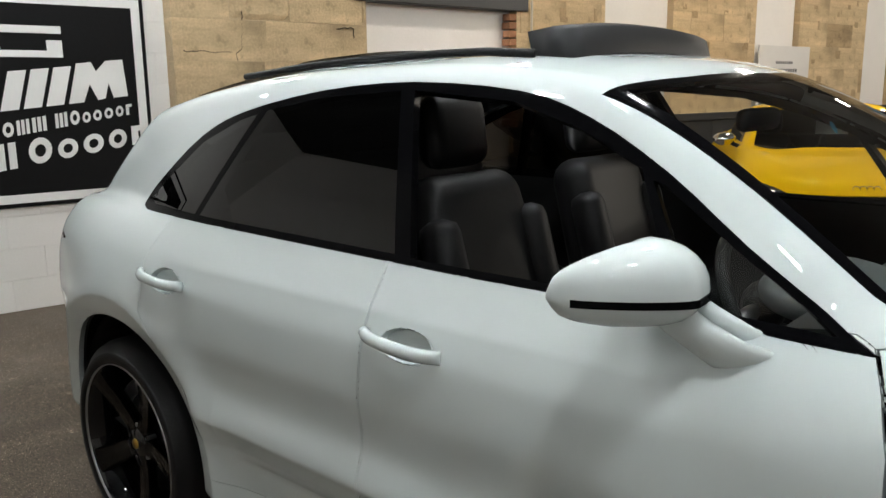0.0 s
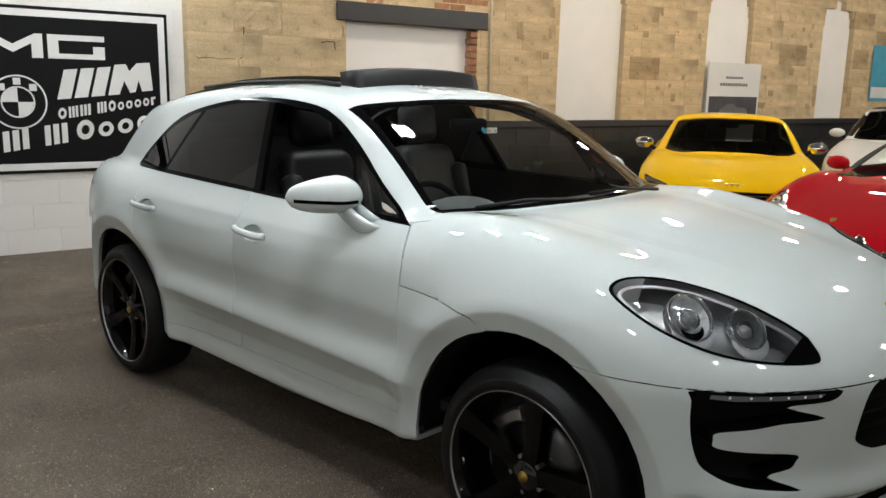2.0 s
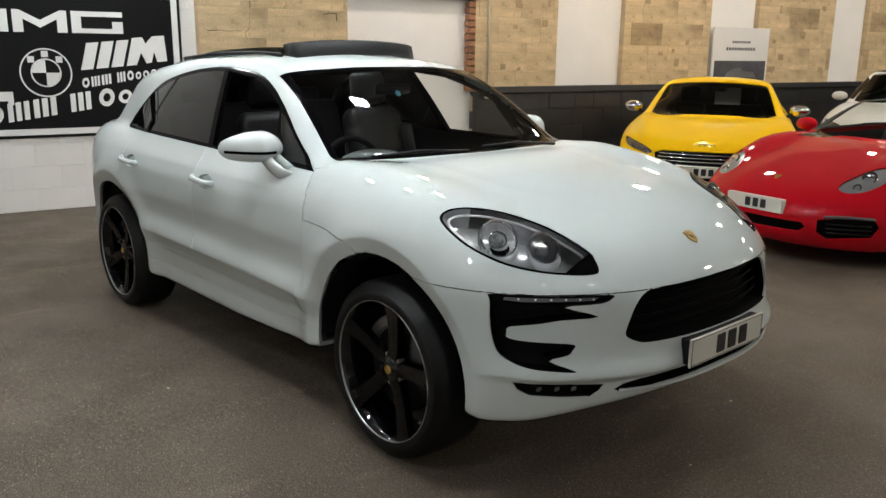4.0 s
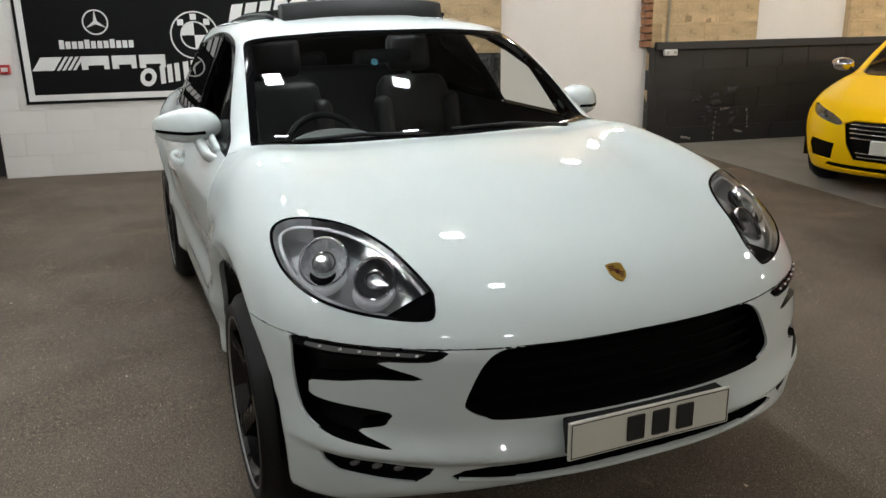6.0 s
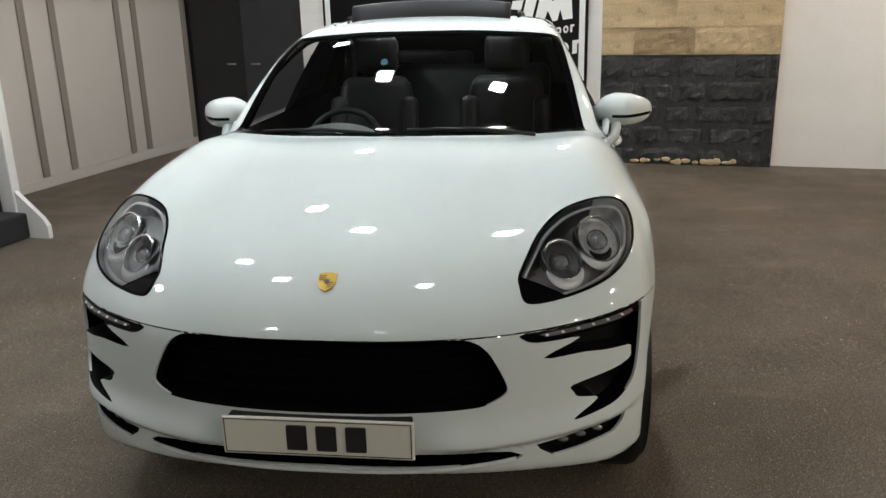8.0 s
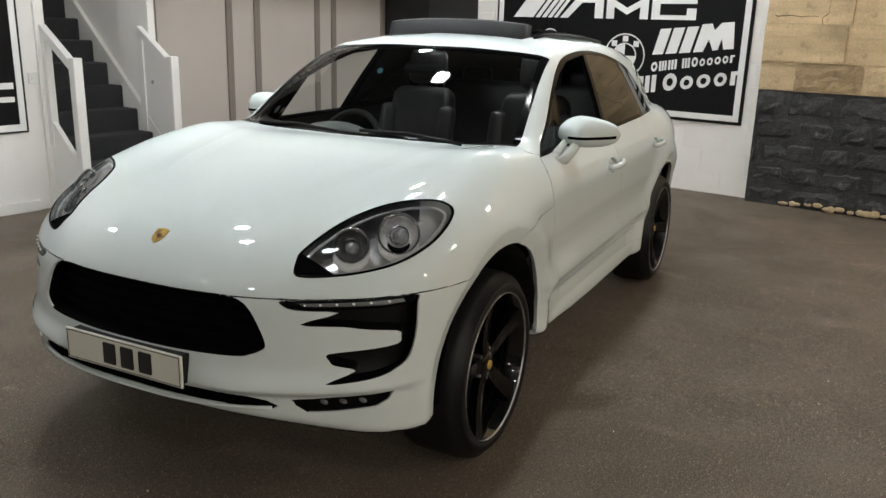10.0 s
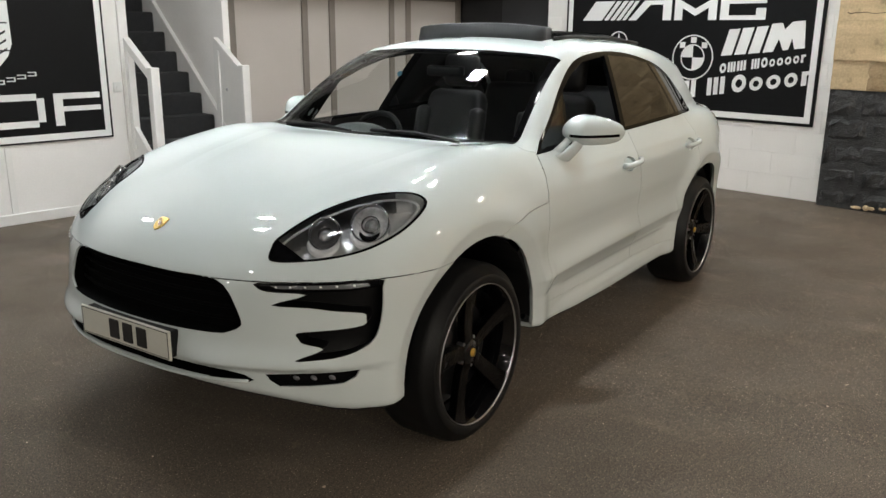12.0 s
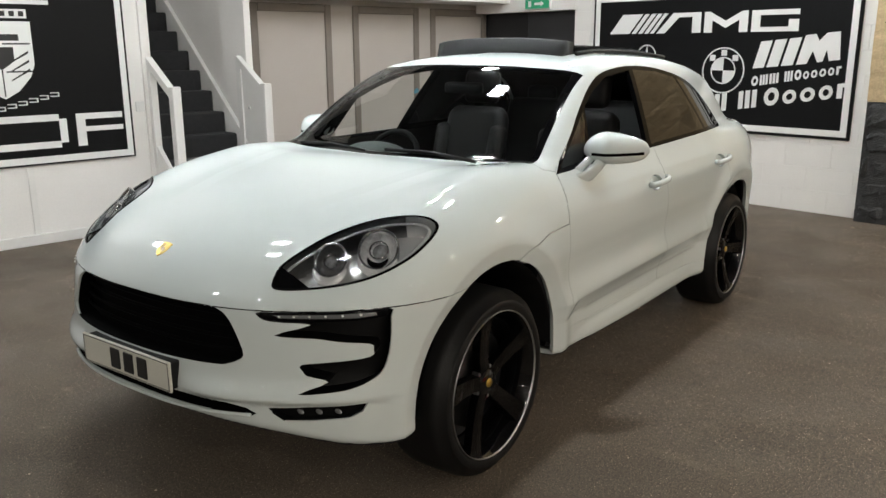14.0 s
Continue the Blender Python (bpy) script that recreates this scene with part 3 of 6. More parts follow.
for a, b in ((3.95, 5.1), (6.5, 8.1), (9.4, 11.2), (12.4, 14.2)):
    for k in range(int(7 * (b - a) + 1)):
        w, h = q.uniform(.05, .15), q.uniform(.05, .13)
        v, z = q.uniform(a, b - w), q.uniform(1.3, 2.7)
        o = part("patch_stone", stone_mesh(w, h, .35, M_STONED, q.random()), None, wall_stone)
        o.location = (STONE_U + .0025, v, z)
# shade inside the cracks, put in as thin dark brown tubes on the stone
for pts in CRACKS:
    line = []
    for (v0, z0), (v1, z1) in zip(pts, pts[1:]):
        for t in np.linspace(0, 1, 7)[:-1]:
            line.append((STONE_U + .006, v0 + (v1 - v0) * t + q.uniform(-.008, .008), z0 + (z1 - z0) * t + q.uniform(-.008, .008)))
    part("crack", tube(line, .0045, None, 5), M_CRACK, wall_stone, "crack between stones, its shade a dark brown line")
for k in range(9):
    w, h = q.uniform(.14, .30), q.uniform(.09, .17)
    o = part("stone", stone_mesh(w, h, 1.5, M_STONEB, q.random()), None, wall_stone)
    o.location = (STONE_U + q.uniform(.004, .014), 4.30 + q.uniform(0, .62), q.uniform(.04, .58))
bm = bmesh.new()
for (v0, z0), (v1, z1) in (((4.72, .05), (4.73, .36)), ((4.80, .39), (4.90, .40)), ((5.14, .37), (5.16, .17)), ((5.0, .13), (5.08, .11)), ((4.30, .08), (4.42, .06))):
    for t in np.linspace(0, 1, 6):
        ball((STONE_U + .018, v0 + (v1 - v0) * t + q.uniform(-.006, .006), z0 + (z1 - z0) * t), .004, q.uniform(.006, .016), q.uniform(.008, .022), bm, 6, 5)
part("bare_stone", bm, M_CONC, wall_stone, "paint chipped off to pale stone", True)
for i, (a, b) in enumerate(NICHES):
    pts = [(a, 1.12), (b, 1.12), (b, SPRING)] + [((a + b) / 2 + (b - a) / 2 * math.cos(t), SPRING + .45 * math.sin(t)) for t in np.linspace(0, math.pi, 16)[1:-1]] + [(a, SPRING)]
    structure(f"niche_{i + 1}", prism(pts, "x", STONE_U - .2, STONE_U - .09), M_WHITE, "white plastered arched window recess")

# bricked-up doorway under its lintel
structure("doorway_infill", box(STONE_U - .3, STONE_U - .11, 2.08, 3.86, 0, 2.26), M_WHITE, "white painted infill of an old doorway")
structure("lintel", box(STONE_U - .2, STONE_U + .03, 1.96, 4.0, 2.26, 2.46, .008), M_LINTEL, "dark grey painted lintel beam over the doorway")
brickwork = structure("brickwork", box(STONE_U - .2, STONE_U - .012, 2.1, 3.95, 2.46, TOP), M_MORTAR, "orange brick panel above the lintel")
brick = mesh_of("brick", box(-.1, 0, 0, .215, 0, .065, .004), M_BRICK)
half = mesh_of("brick", box(-.1, 0, 0, .10, 0, .065, .004), M_BRICK)
for r in range(11):
    x = 2.1 + (.1125 if r % 2 else 0)
    while x < 3.8:
        o = part("brick", brick, None, brickwork)
        o.location = (STONE_U + rnd.uniform(-.004, .004), x, 2.465 + r * .075)
        x += .225
for r in range(14):
    o = part("brick", half if r % 2 else brick, None, brickwork)
    o.location = (STONE_U - .004, 3.862, 1.13 + r * .08)
    o.rotation_euler = (0, 0, radians(90 if not r % 2 else 90))
    o.location = (STONE_U - .002 - (.0 if r % 2 else 0), 3.862, 1.13 + r * .08)

# dado conduit and sockets
conduit = thing("conduit", "cream plastic cable conduit running down to sockets", "conduit", m=ROOM)
part("pipe", rod((STONE_U + .02, 4.05, 1.12), (STONE_U + .02, 4.05, TOP), .012), M_PIPE, conduit, smooth=True)
socket = thing("wall_socket", "white double socket on the black dado", "socket", m=ROOM)
part("box", box(STONE_U + .02, STONE_U + .07, 4.00, 4.16, 1.03, 1.10, .006), M_PLAST, socket)
part("switch", box(STONE_U + .07, STONE_U + .075, 4.02, 4.05, 1.05, 1.08), M_SILVER, socket)
part("switch", box(STONE_U + .07, STONE_U + .075, 4.11, 4.14, 1.05, 1.08), M_SILVER, socket)

# door recess at the corner, charcoal double doors
structure("wall_header", box(SIGN_U - .25, SIGN_U, -4.75, -3.10, 2.05, TOP), M_WHITE, "white wall above the corner doors")
# solid near black block that backs the door leaves
structure("wall_corner", box(SIGN_U - .6, SIGN_U - .25, -5.2, -2.9, 0, TOP), M_DARK, "near black solid block behind the doors")
door = structure("door_1", box(SIGN_U - .22, SIGN_U - .17, -3.98, -3.105, .005, 2.04, .004), M_DOOR, "charcoal painted door leaf standing in the corner")
part("door_handle", rod((SIGN_U - .15, -3.88, 1.02), (SIGN_U - .15, -3.76, 1.02), .01), M_SILVER, door, "steel lever handle", True)
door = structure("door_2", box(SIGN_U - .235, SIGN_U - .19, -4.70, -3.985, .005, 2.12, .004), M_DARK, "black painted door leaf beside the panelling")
part("door_handle", rod((SIGN_U - .17, -4.10, 1.02), (SIGN_U - .17, -4.22, 1.02), .01), M_SILVER, door, "steel lever handle", True)
exit_sign = thing("exit_sign", "green emergency exit sign above the dark doors", "exit sign", m=ROOM)
part("case", box(SIGN_U, SIGN_U + .04, -3.86, -3.46, 2.07, 2.20, .005), M_PLAST, exit_sign)
part("face", box(SIGN_U + .04, SIGN_U + .044, -3.85, -3.47, 2.08, 2.19), M_GREEN, exit_sign, "green lit face")
part("arrow", prism([(-3.70, 2.12), (-3.60, 2.12), (-3.60, 2.10), (-3.55, 2.135), (-3.60, 2.17), (-3.60, 2.15), (-3.70, 2.15)], "x", SIGN_U + .044, SIGN_U + .047), M_PLAST, exit_sign, "white arrow")
part("mark", box(SIGN_U + .044, SIGN_U + .047, -3.80, -3.75, 2.10, 2.17), M_PLAST, exit_sign, "white door mark")
call = thing("call_point", "small red fire alarm call point on the white wall", "call point", m=ROOM)
part("case", box(SIGN_U, SIGN_U + .05, -2.99, -2.90, 1.04, 1.13, .006), M_REDPL, call)
part("window", box(SIGN_U + .05, SIGN_U + .053, -2.975, -2.915, 1.065, 1.105), M_PLAST, call, "white break panel")

# panelled wall under the mezzanine
wall_panel = structure("wall_panelled", box(-5.2, -.86, -5.0, -4.80, 0, 2.6), M_BEIGE, "greige painted panelled wall")
structure("mezzanine", box(-5.2, -.86, -5.0, -4.15, 2.16, TOP), M_WHITE, "white boxed-in mezzanine overhanging the panelled wall")
structure("baseboard", box(-4.97, -.86, -4.80, -4.785, 0, .10, .003), M_BEIGE, "greige skirting board")
for a, b in ((-2.33, -1.36), (-3.69, -2.73), (-4.92, -3.98)):
    for c in (a, b):
        part("moulding", box(c - .045, c + .045, -4.80, -4.775, .11, 2.10, .008), M_MOULD, wall_panel, "brown grey moulding")
    part("moulding", box(a + .045, b - .045, -4.80, -4.775, 2.01, 2.10, .008), M_MOULD, wall_panel, "brown grey moulding")

# staircase
stairs = thing("staircase", "steep charcoal carpeted staircase with white rails", "staircase", m=ROOM)
RISE, GO = .2, .225
for i in range(1, 16):
    v = -3.53 - GO * (i - 1)
    bm = box(-.75, .12, v - GO - .02, v, (i - 1) * RISE + (0 if i == 1 else -.02), i * RISE, .018, seg=2)
    part("step", bm, M_CARPET, stairs, smooth=False)
side = [(-3.36, 0), (-3.36, .10), (-3.40, .16), (-7.0, 3.40), (-7.0, 2.2), (-4.2, 0)]
part("stringer", prism(side, "x", .12, .16), M_GLOSSW, stairs, "white painted string board")
part("stringer", prism(side, "x", -.79, -.75), M_GLOSSW, stairs, "white painted string board")
for u in (.14, -.77):
    part("newel_post", box(u - .04, u + .04, -3.70, -3.62, .15, 1.30, .005), M_GLOSSW, stairs, "white square newel post")
    bm = bmesh.new()
    prism([(-3.66, 1.17), (-3.66, 1.25), (-4.12, 1.55), (-4.12, 1.47)], "x", u - .03, u + .03, bm)
    part("handrail", bm, M_GLOSSW, stairs, "white handrail")
    part("rail_post", box(u - .03, u + .03, -4.14, -4.06, .55, 1.5), M_GLOSSW, stairs, "white upright")
part("panel", prism([(-3.70, .20), (-3.70, 1.20), (-4.10, 1.46), (-4.10, .56)], "x", -.785, -.755), M_GLOSSW, stairs, "white infill panel under the handrail")
structure("wall_stair_left", box(.12, .20, -8.5, -4.12, 0, TOP), M_WHITE, "white wall beside the stairs")
structure("wall_stair_right", prism([(-4.02, .62), (-4.02, TOP), (-8.5, TOP), (-8.5, 4.15), (-7.9, TOP - .15)], "x", -.86, -.79), M_WHITE, "white partition wall beside the stairs")
structure("wall_stair_cheek", box(-.86, -.795, -8.5, -4.10, 0, TOP), M_WHITE, "white partition under the stairs")
structure("wall_stair_end", box(-.9, .2, -8.7, -8.5, 0, TOP), M_WHITE, "white wall at the top of the stairs")
post = thing("grey_knob", "small grey door stop on the stair wall", "knob", m=ROOM)
part("knob", ball((-.755, -3.95, 1.06), .015, .018, .018), M_SILVER, post, smooth=True)

# boarded wall with the second sign
wall_board = structure("wall_boarded", box(.20, 12, -4.45, -4.15, 0, TOP), M_WHITE, "white boarded wall with cover strips")
for u in (1.24, 2.46, 3.68, 4.9):
    part("batten", box(u - .025, u + .025, -4.15, -4.138, .09, TOP), M_GLOSSW, wall_board, "white cover strip")
structure("trim_board", box(.30, 12, -4.15, -4.12, 0, .09, .004), M_GLOSSW, "white skirting board")
sw = thing("light_switch", "white light switch beside the stairs", "switch", m=ROOM)
part("plate", box(.21, .29, -4.15, -4.135, 1.07, 1.16, .004), M_PLAST, sw)
part("rocker", box(.235, .265, -4.135, -4.128, 1.10, 1.13), M_PLAST, sw)

# led panels out of view: u, v, tuned power, whether the diffuser hangs below its frame
LAMPS = [(-.25, -.75, 1.8, False), (-.25, .62, 2.6, False), (2.1, -.75, .55, False), (2.1, .62, .62, False), (4.45, -.75, .3, False), (4.45, .62, .3, False), (1.4, -1.35, 2.2, False),
         # added fill for the flank, the walls and the stairwell
         (-1.0, -1.5, 1.3, False), (-3.7, -2.1, .9, True), (-4.0, -.2, 1.3, True), (2.6, -3.2, 1.0, True), (-3.7, 3.0, 1.15, True), (-.3, -6.6, .4, False)]
# added far row ahead of the car, fill for the bumper
LAMPS += [(10.6, v, 1.0, True) for v in (-2.4, .4, 3.2, 6.0)]
# added north rows, fill for the flank, stone wall and other cars
LAMPS += [(u, v, p, True) for u, p6 in ((-2.7, 1.5), (.5, 1.9)) for v, p in ((6.0, p6), (9.4, 1.35), (13.0, 1.35))]
LAMPS += [(u, v, p, True) for u in (3.6, 6.8) for v, p in ((6.0, 1.7), (9.4, 2.6), (13.0, 3.6))]
DIFFUSERS = {}


def diffuser_of(power, warm, deep):
    """The mesh of a glowing panel of some strength."""
    key = power, warm, deep
    if key not in DIFFUSERS:
        m = mat("warm led diffuser" if warm else "led diffuser", (1, .925, .80) if warm else (.945, .985, .99), .5, var=0, emit=LED * power)
        DIFFUSERS[key] = mesh_of("diffuser", box(-.085, .085, -.085, .085, -.07 if deep else -.01, .012), m)
    return DIFFUSERS[key]


lamp0 = None
for u, v, power, deep in LAMPS:
    m = ROOM @ pose(u, v, 3.5)
    warm = v > 2
    if lamp0 is None:
        lamp0 = thing("ceiling_lamp", "square flat led panel hung on wires out of view, some added fill", "ceiling lamp", "led panels", m=m)
        part("frame", box(-.095, .095, -.095, .095, .012, .05, .004), M_PLAST, lamp0)
        part("diffuser", diffuser_of(power, warm, deep), None, lamp0, "glowing white diffuser")
        for a in (-.075, .075):
            part("wire", rod((a, a, .05), (a, a, TOP - 3.5), .003, n=6), M_SILVER, lamp0)
    else:
        made = copy_thing(lamp0, m)
        if warm:
            tagged(made, "square warm white led panel hung on wires out of view, added fill", "ceiling lamp", "led panels")
        for c in made.children:
            if c.name.startswith("diffuser"):
                c.data = diffuser_of(power, warm, deep)


# ---- the white SUV ----
def shrink(bm, d):
    """Draws the open edge of a panel in, to leave a shut line."""
    tidy(bm)
    pairs = open_edges(bm)
    vs = list({v for p in pairs for v in p})
    ns = {v: Vector(n) for v, n in zip(vs, slope([v.co for v in vs]))}
    move = {v: Vector() for v in vs}
    for a, b in pairs:
        t = b.co - a.co
        for v in (a, b):
            move[v] += ns[v].cross(t)
    for v, m in move.items():
        if m.length > 1e-7:
            m = m.normalized() * d
            if abs(v.co.y) < 1e-4:
                m.y = 0
            v.co += m
    return bm


def side(pts):
    return [(x, .88, z) for x, z in pts]


def ring(cx, cz, r, n=44):
    return [(cx + r * math.cos(2 * math.pi * i / n), cz + r * math.sin(2 * math.pi * i / n)) for i in range(n)]


def inset(pts, k):
    c = sum((Vector(p) for p in pts), Vector()) / len(pts)
    return [tuple(c + (Vector(p) - c) * k) for p in pts]


def road_wheel(parent, x, y, r, rimr, width, spokes, turn, material=None, face=None):
    """A wheel at the side y > 0 or y < 0: tyre, rim, spokes, disc, caliper, cap."""
    s = 1 if y > 0 else -1
    w = new("wheel")
    w.parent = parent
    w.location = (x, y, r)
    if s < 0:
        w.rotation_euler = (0, 0, math.pi)
    tagged(w, "black five-spoke alloy wheel with a wide tyre")
    h = width
    tyre = lathe([(rimr + .004, -h), (rimr + .03, -h - .004), (r - .045, -h + .004), (r - .012, -h + .022), (r - .002, -h + .05), (r, -h * .5), (r - .002, -.05), (r - .012, -.022), (r - .040, -.004), (rimr + .044, .001), (rimr + .040, .0055), (rimr + .018, .007), (rimr + .012, .002), (rimr + .004, .0)], 72)
    part("tyre", tyre, M_TYRE, w, "wide low-profile tyre", True)
    body = lathe([(rimr + .004, -h), (rimr - .02, -h + .03), (rimr - .03, -.10), (rimr - .012, -.02), (rimr + .002, -.002)], 64)
    part("rim", body, material or M_RIM, w, "gloss black rim", True)
    part("rim_edge", lathe([(rimr + .004, -.004), (rimr + .0045, .003), (rimr + .002, .004), (rimr + .0005, -.003)], 72), face or M_SILVER, w, "polished rim edge", True)
    part("disc", lathe([(.05, -.125), (.19, -.125), (.19, -.10), (.05, -.10)], 40), M_DISC, w, "steel brake disc", True)
    part("backing", lathe([(.001, -.16), (rimr - .03, -.17)], 32), M_INNER, w)
    bm = bmesh.new()
    rows = [[bm.verts.new((r0 * math.cos(a), d, r0 * math.sin(a))) for r0, d in ((.163, -.135), (.163, -.090), (.172, -.083), (.205, -.083), (.214, -.090), (.214, -.135))] for a in np.linspace(.3, 1.25, 11)]
    for p, q in zip(rows, rows[1:]):
        for i in range(6):
            bm.faces.new((p[i], p[(i + 1) % 6], q[(i + 1) % 6], q[i]))
    bm.faces.new(rows[0]), bm.faces.new(rows[-1])
    bmesh.ops.recalc_face_normals(bm, faces=bm.faces)
    part("caliper", bm, M_SILVER, w, "grey brake caliper")
    for k in range(spokes):
        a = math.radians(90 + 360 / spokes * k + turn)
        bm = bmesh.new()
        rows = []
        for q, (rad, half, dep) in enumerate([(.03, .034, -.040), (.085, .034, -.045), (.17, .037, -.034), (.25, .043, -.016), (rimr - .004, .056, -.006)]):
            line = []
            for t, up in ((-1, -.034), (-.84, -.003), (0, 0), (.84, -.003), (1, -.034)):
                px, pz = rad * math.cos(a) - t * half * math.sin(a), rad * math.sin(a) + t * half * math.cos(a)
                line.append(bm.verts.new((px, dep + up, pz)))
            rows.append(line)
        for p, q in zip(rows, rows[1:]):
            for i in range(4):
                bm.faces.new((p[i], p[i + 1], q[i + 1], q[i]))
        bmesh.ops.solidify(bm, geom=bm.faces, thickness=.012)
        part("spoke", bm, material or M_RIM, w)
    part("hub", lathe([(.001, -.034), (.046, -.036), (.058, -.052), (.058, -.09)], 24), material or M_RIM, w, smooth=True)
    for k in range(spokes):
        a = math.radians(90 + 360 / spokes * (k + .5) + turn)
        part("wheel_bolt", rod((.062 * math.cos(a), -.08, .062 * math.sin(a)), (.062 * math.cos(a), -.048, .062 * math.sin(a)), .0085, n=6), M_SILVER, w, "steel wheel bolt")
    part("centre_cap", lathe([(.001, -.029), (.017, -.030), (.019, -.037)], 20), M_GOLD, w, "gold crest centre cap", True)
    return w


def seat(parent, x, y, z, scale=1.0):
    s = new("front_seat")
    s.parent = parent
    s.location = (x, y, z)
    tagged(s, "black leather seat with a tall headrest")
    bm = box(-.25, .27, -.25, .25, .0, .17, .06, seg=3)
    part("cushion", bm, M_LEATHER, s, smooth=True)
    bm = box(-.08, .08, -.25, .25, 0, .62, .07, seg=4)
    for v in bm.verts:
        k = max(0, (v.co.z - .35) / .3)
        v.co.y *= 1 - .28 * k
        v.co.x -= .06 * math.cos(v.co.y / .25 * 1.3) - .03
    bmesh.ops.transform(bm, matrix=pose(-.24, 0, .12, 0, -16, 0), verts=bm.verts)
    part("backrest", bm, M_LEATHER, s, smooth=True)
    bm = box(-.055, .045, -.125, .125, 0, .21, .05, seg=4)
    bmesh.ops.transform(bm, matrix=pose(-.42, 0, .73, 0, -8, 0), verts=bm.verts)
    part("headrest", bm, M_LEATHER, s, smooth=True)
    part("insert", box(-.12, .20, -.14, .14, .165, .178, .006), M_REDL, s, "dark red leather seat insert")
    for t in (-.20, .20):
        bm = box(-.02, .09, t - .05, t + .05, .05, .50, .04, seg=2)
        bmesh.ops.transform(bm, matrix=pose(-.22, 0, .12, 0, -16, 0), verts=bm.verts)
        part("bolster", bm, M_LEATHER, s, smooth=True)
    return s


FORM[0] = suv_field
suv = thing("suv", "glossy white five-door SUV with lowered front windows and open sunroof", "car")
shell = shell_mesh(suv_shell(suv_field, -1.7, 1.62, 50, 250, 190))
SIDE = (0, 1, 0)


def score(bm, keep, co, no):
    """Lays an edge across a stretch of the shell, so that a crease there stays crisp."""
    faces = [f for f in bm.faces if keep(f.calc_center_median())]
    geom = list({v for f in faces for v in f.verts}) + list({e for f in faces for e in f.edges}) + faces
    bmesh.ops.bisect_plane(bm, geom=geom, dist=1e-5, plane_co=co, plane_no=Vector(no).normalized())


for d in (-.007, .007):
    score(shell, lambda c: abs(c.x) < 1.05 and .48 < c.z < .64 and c.y > .5, (0, 0, .556 + d), (.008, 0, 1))
    score(shell, lambda c: c.x > 1.55 and .45 < c.z < .58, (0, 0, .512 + d), (0, 0, 1))
DLO = [(.815, 1.096), (.49, 1.103), (.25, 1.104), (-.11, 1.108), (-.56, 1.114), (-1.0, 1.120), (-1.30, 1.121), (-1.40, 1.127), (-1.435, 1.152), (-1.37, 1.225), (-1.19, 1.365), (-.99, 1.442),
       (-.65, 1.503), (-.31, 1.521), (.03, 1.496), (.23, 1.441), (.43, 1.344), (.61, 1.227), (.80, 1.112)]
OPEN_F = [(.505, 1.120), (.375, 1.349), (.21, 1.419), (.02, 1.473), (-.30, 1.500), (-.217, 1.31), (-.140, 1.122)]
SAIL = [(.775, 1.112), (.60, 1.215), (.435, 1.318), (.405, 1.328), (.54, 1.122)]
PANE_R = [(-.192, 1.126), (-.265, 1.31), (-.347, 1.500), (-.64, 1.484), (-.87, 1.446), (-1.03, 1.139)]
PANE_Q = [(-1.062, 1.140), (-.912, 1.436), (-.99, 1.417), (-1.165, 1.347), (-1.335, 1.215), (-1.395, 1.160), (-1.36, 1.144)]
SCREEN = [(1.06, -.04, 1.138), (1.05, .1, 1.138), (.995, .4, 1.133), (.94, .6, 1.126), (.895, .757, 1.119), (.60, .709, 1.295), (.238, .648, 1.495), (.30, .4, 1.515), (.34, .1, 1.533), (.345, -.04, 1.534)]
SCREEN_IN = [(1.03, -.04, 1.152), (1.02, .1, 1.152), (.965, .4, 1.147), (.915, .58, 1.142), (.862, .722, 1.138), (.58, .672, 1.305), (.262, .616, 1.475), (.32, .4, 1.49), (.36, .1, 1.508), (.365, -.04, 1.509)]
SLANT = (.5, 0, .86)
ROOFHOLE = [(-.06, -.05, 1.6), (-.06, .34, 1.6), (-.09, .395, 1.6), (-.13, .41, 1.6), (-1.22, .43, 1.6), (-1.27, .40, 1.6), (-1.27, -.05, 1.6)]
LAMP = [(2.179, .540, .875), (2.150, .528, .905), (2.115, .526, .93), (1.99, .56, .984), (1.90, .592, 1.012), (1.82, .64, 1.036), (1.765, .70, 1.052), (1.72, .765, 1.057), (1.692, .815, 1.05),
        (1.69, .848, 1.030), (1.730, .860, 1.004), (1.795, .862, .974), (1.863, .853, .946), (1.945, .823, .916), (2.015, .776, .893), (2.085, .704, .876), (2.143, .622, .867), (2.174, .565, .866)]
LAMPV = (.62, .55, .56)
VENT = [(.862, .806), (.744, .803), (.545, .800), (.535, .788), (.575, .772), (.69, .765), (.59, .728), (.70, .720), (.76, .709), (.833, .697), (.842, .675), (.836, .653), (.77, .644), (.672, .634), (.676, .612),
        (.69, .596), (.745, .577), (.675, .541), (.74, .543), (.80, .552), (.84, .572), (.862, .605), (.872, .69), (.872, .78)]
DRL = [(.862, .806), (.744, .803), (.545, .800), (.535, .788), (.56, .779), (.62, .774), (.80, .775), (.866, .783)]
DRL_IN = [(.84, .798), (.744, .796), (.58, .793), (.60, .784), (.80, .783), (.845, .788)]
FRONTV = (.86, .5, 0)
GRILLE = [(-.8, .8025), (-.4, .8025), (0, .8025), (.2, .8025), (.36, .8025), (.41, .793), (.445, .765), (.475, .715), (.497, .665), (.49, .645), (.45, .625), (.40, .617), (.2, .6135), (0, .612), (-.4, .612), (-.8, .612)]
LOWG = [(-.05, .500), (.30, .496), (.44, .488), (.505, .478), (.54, .460), (.525, .452), (.47, .452), (.38, .453), (-.05, .455)]
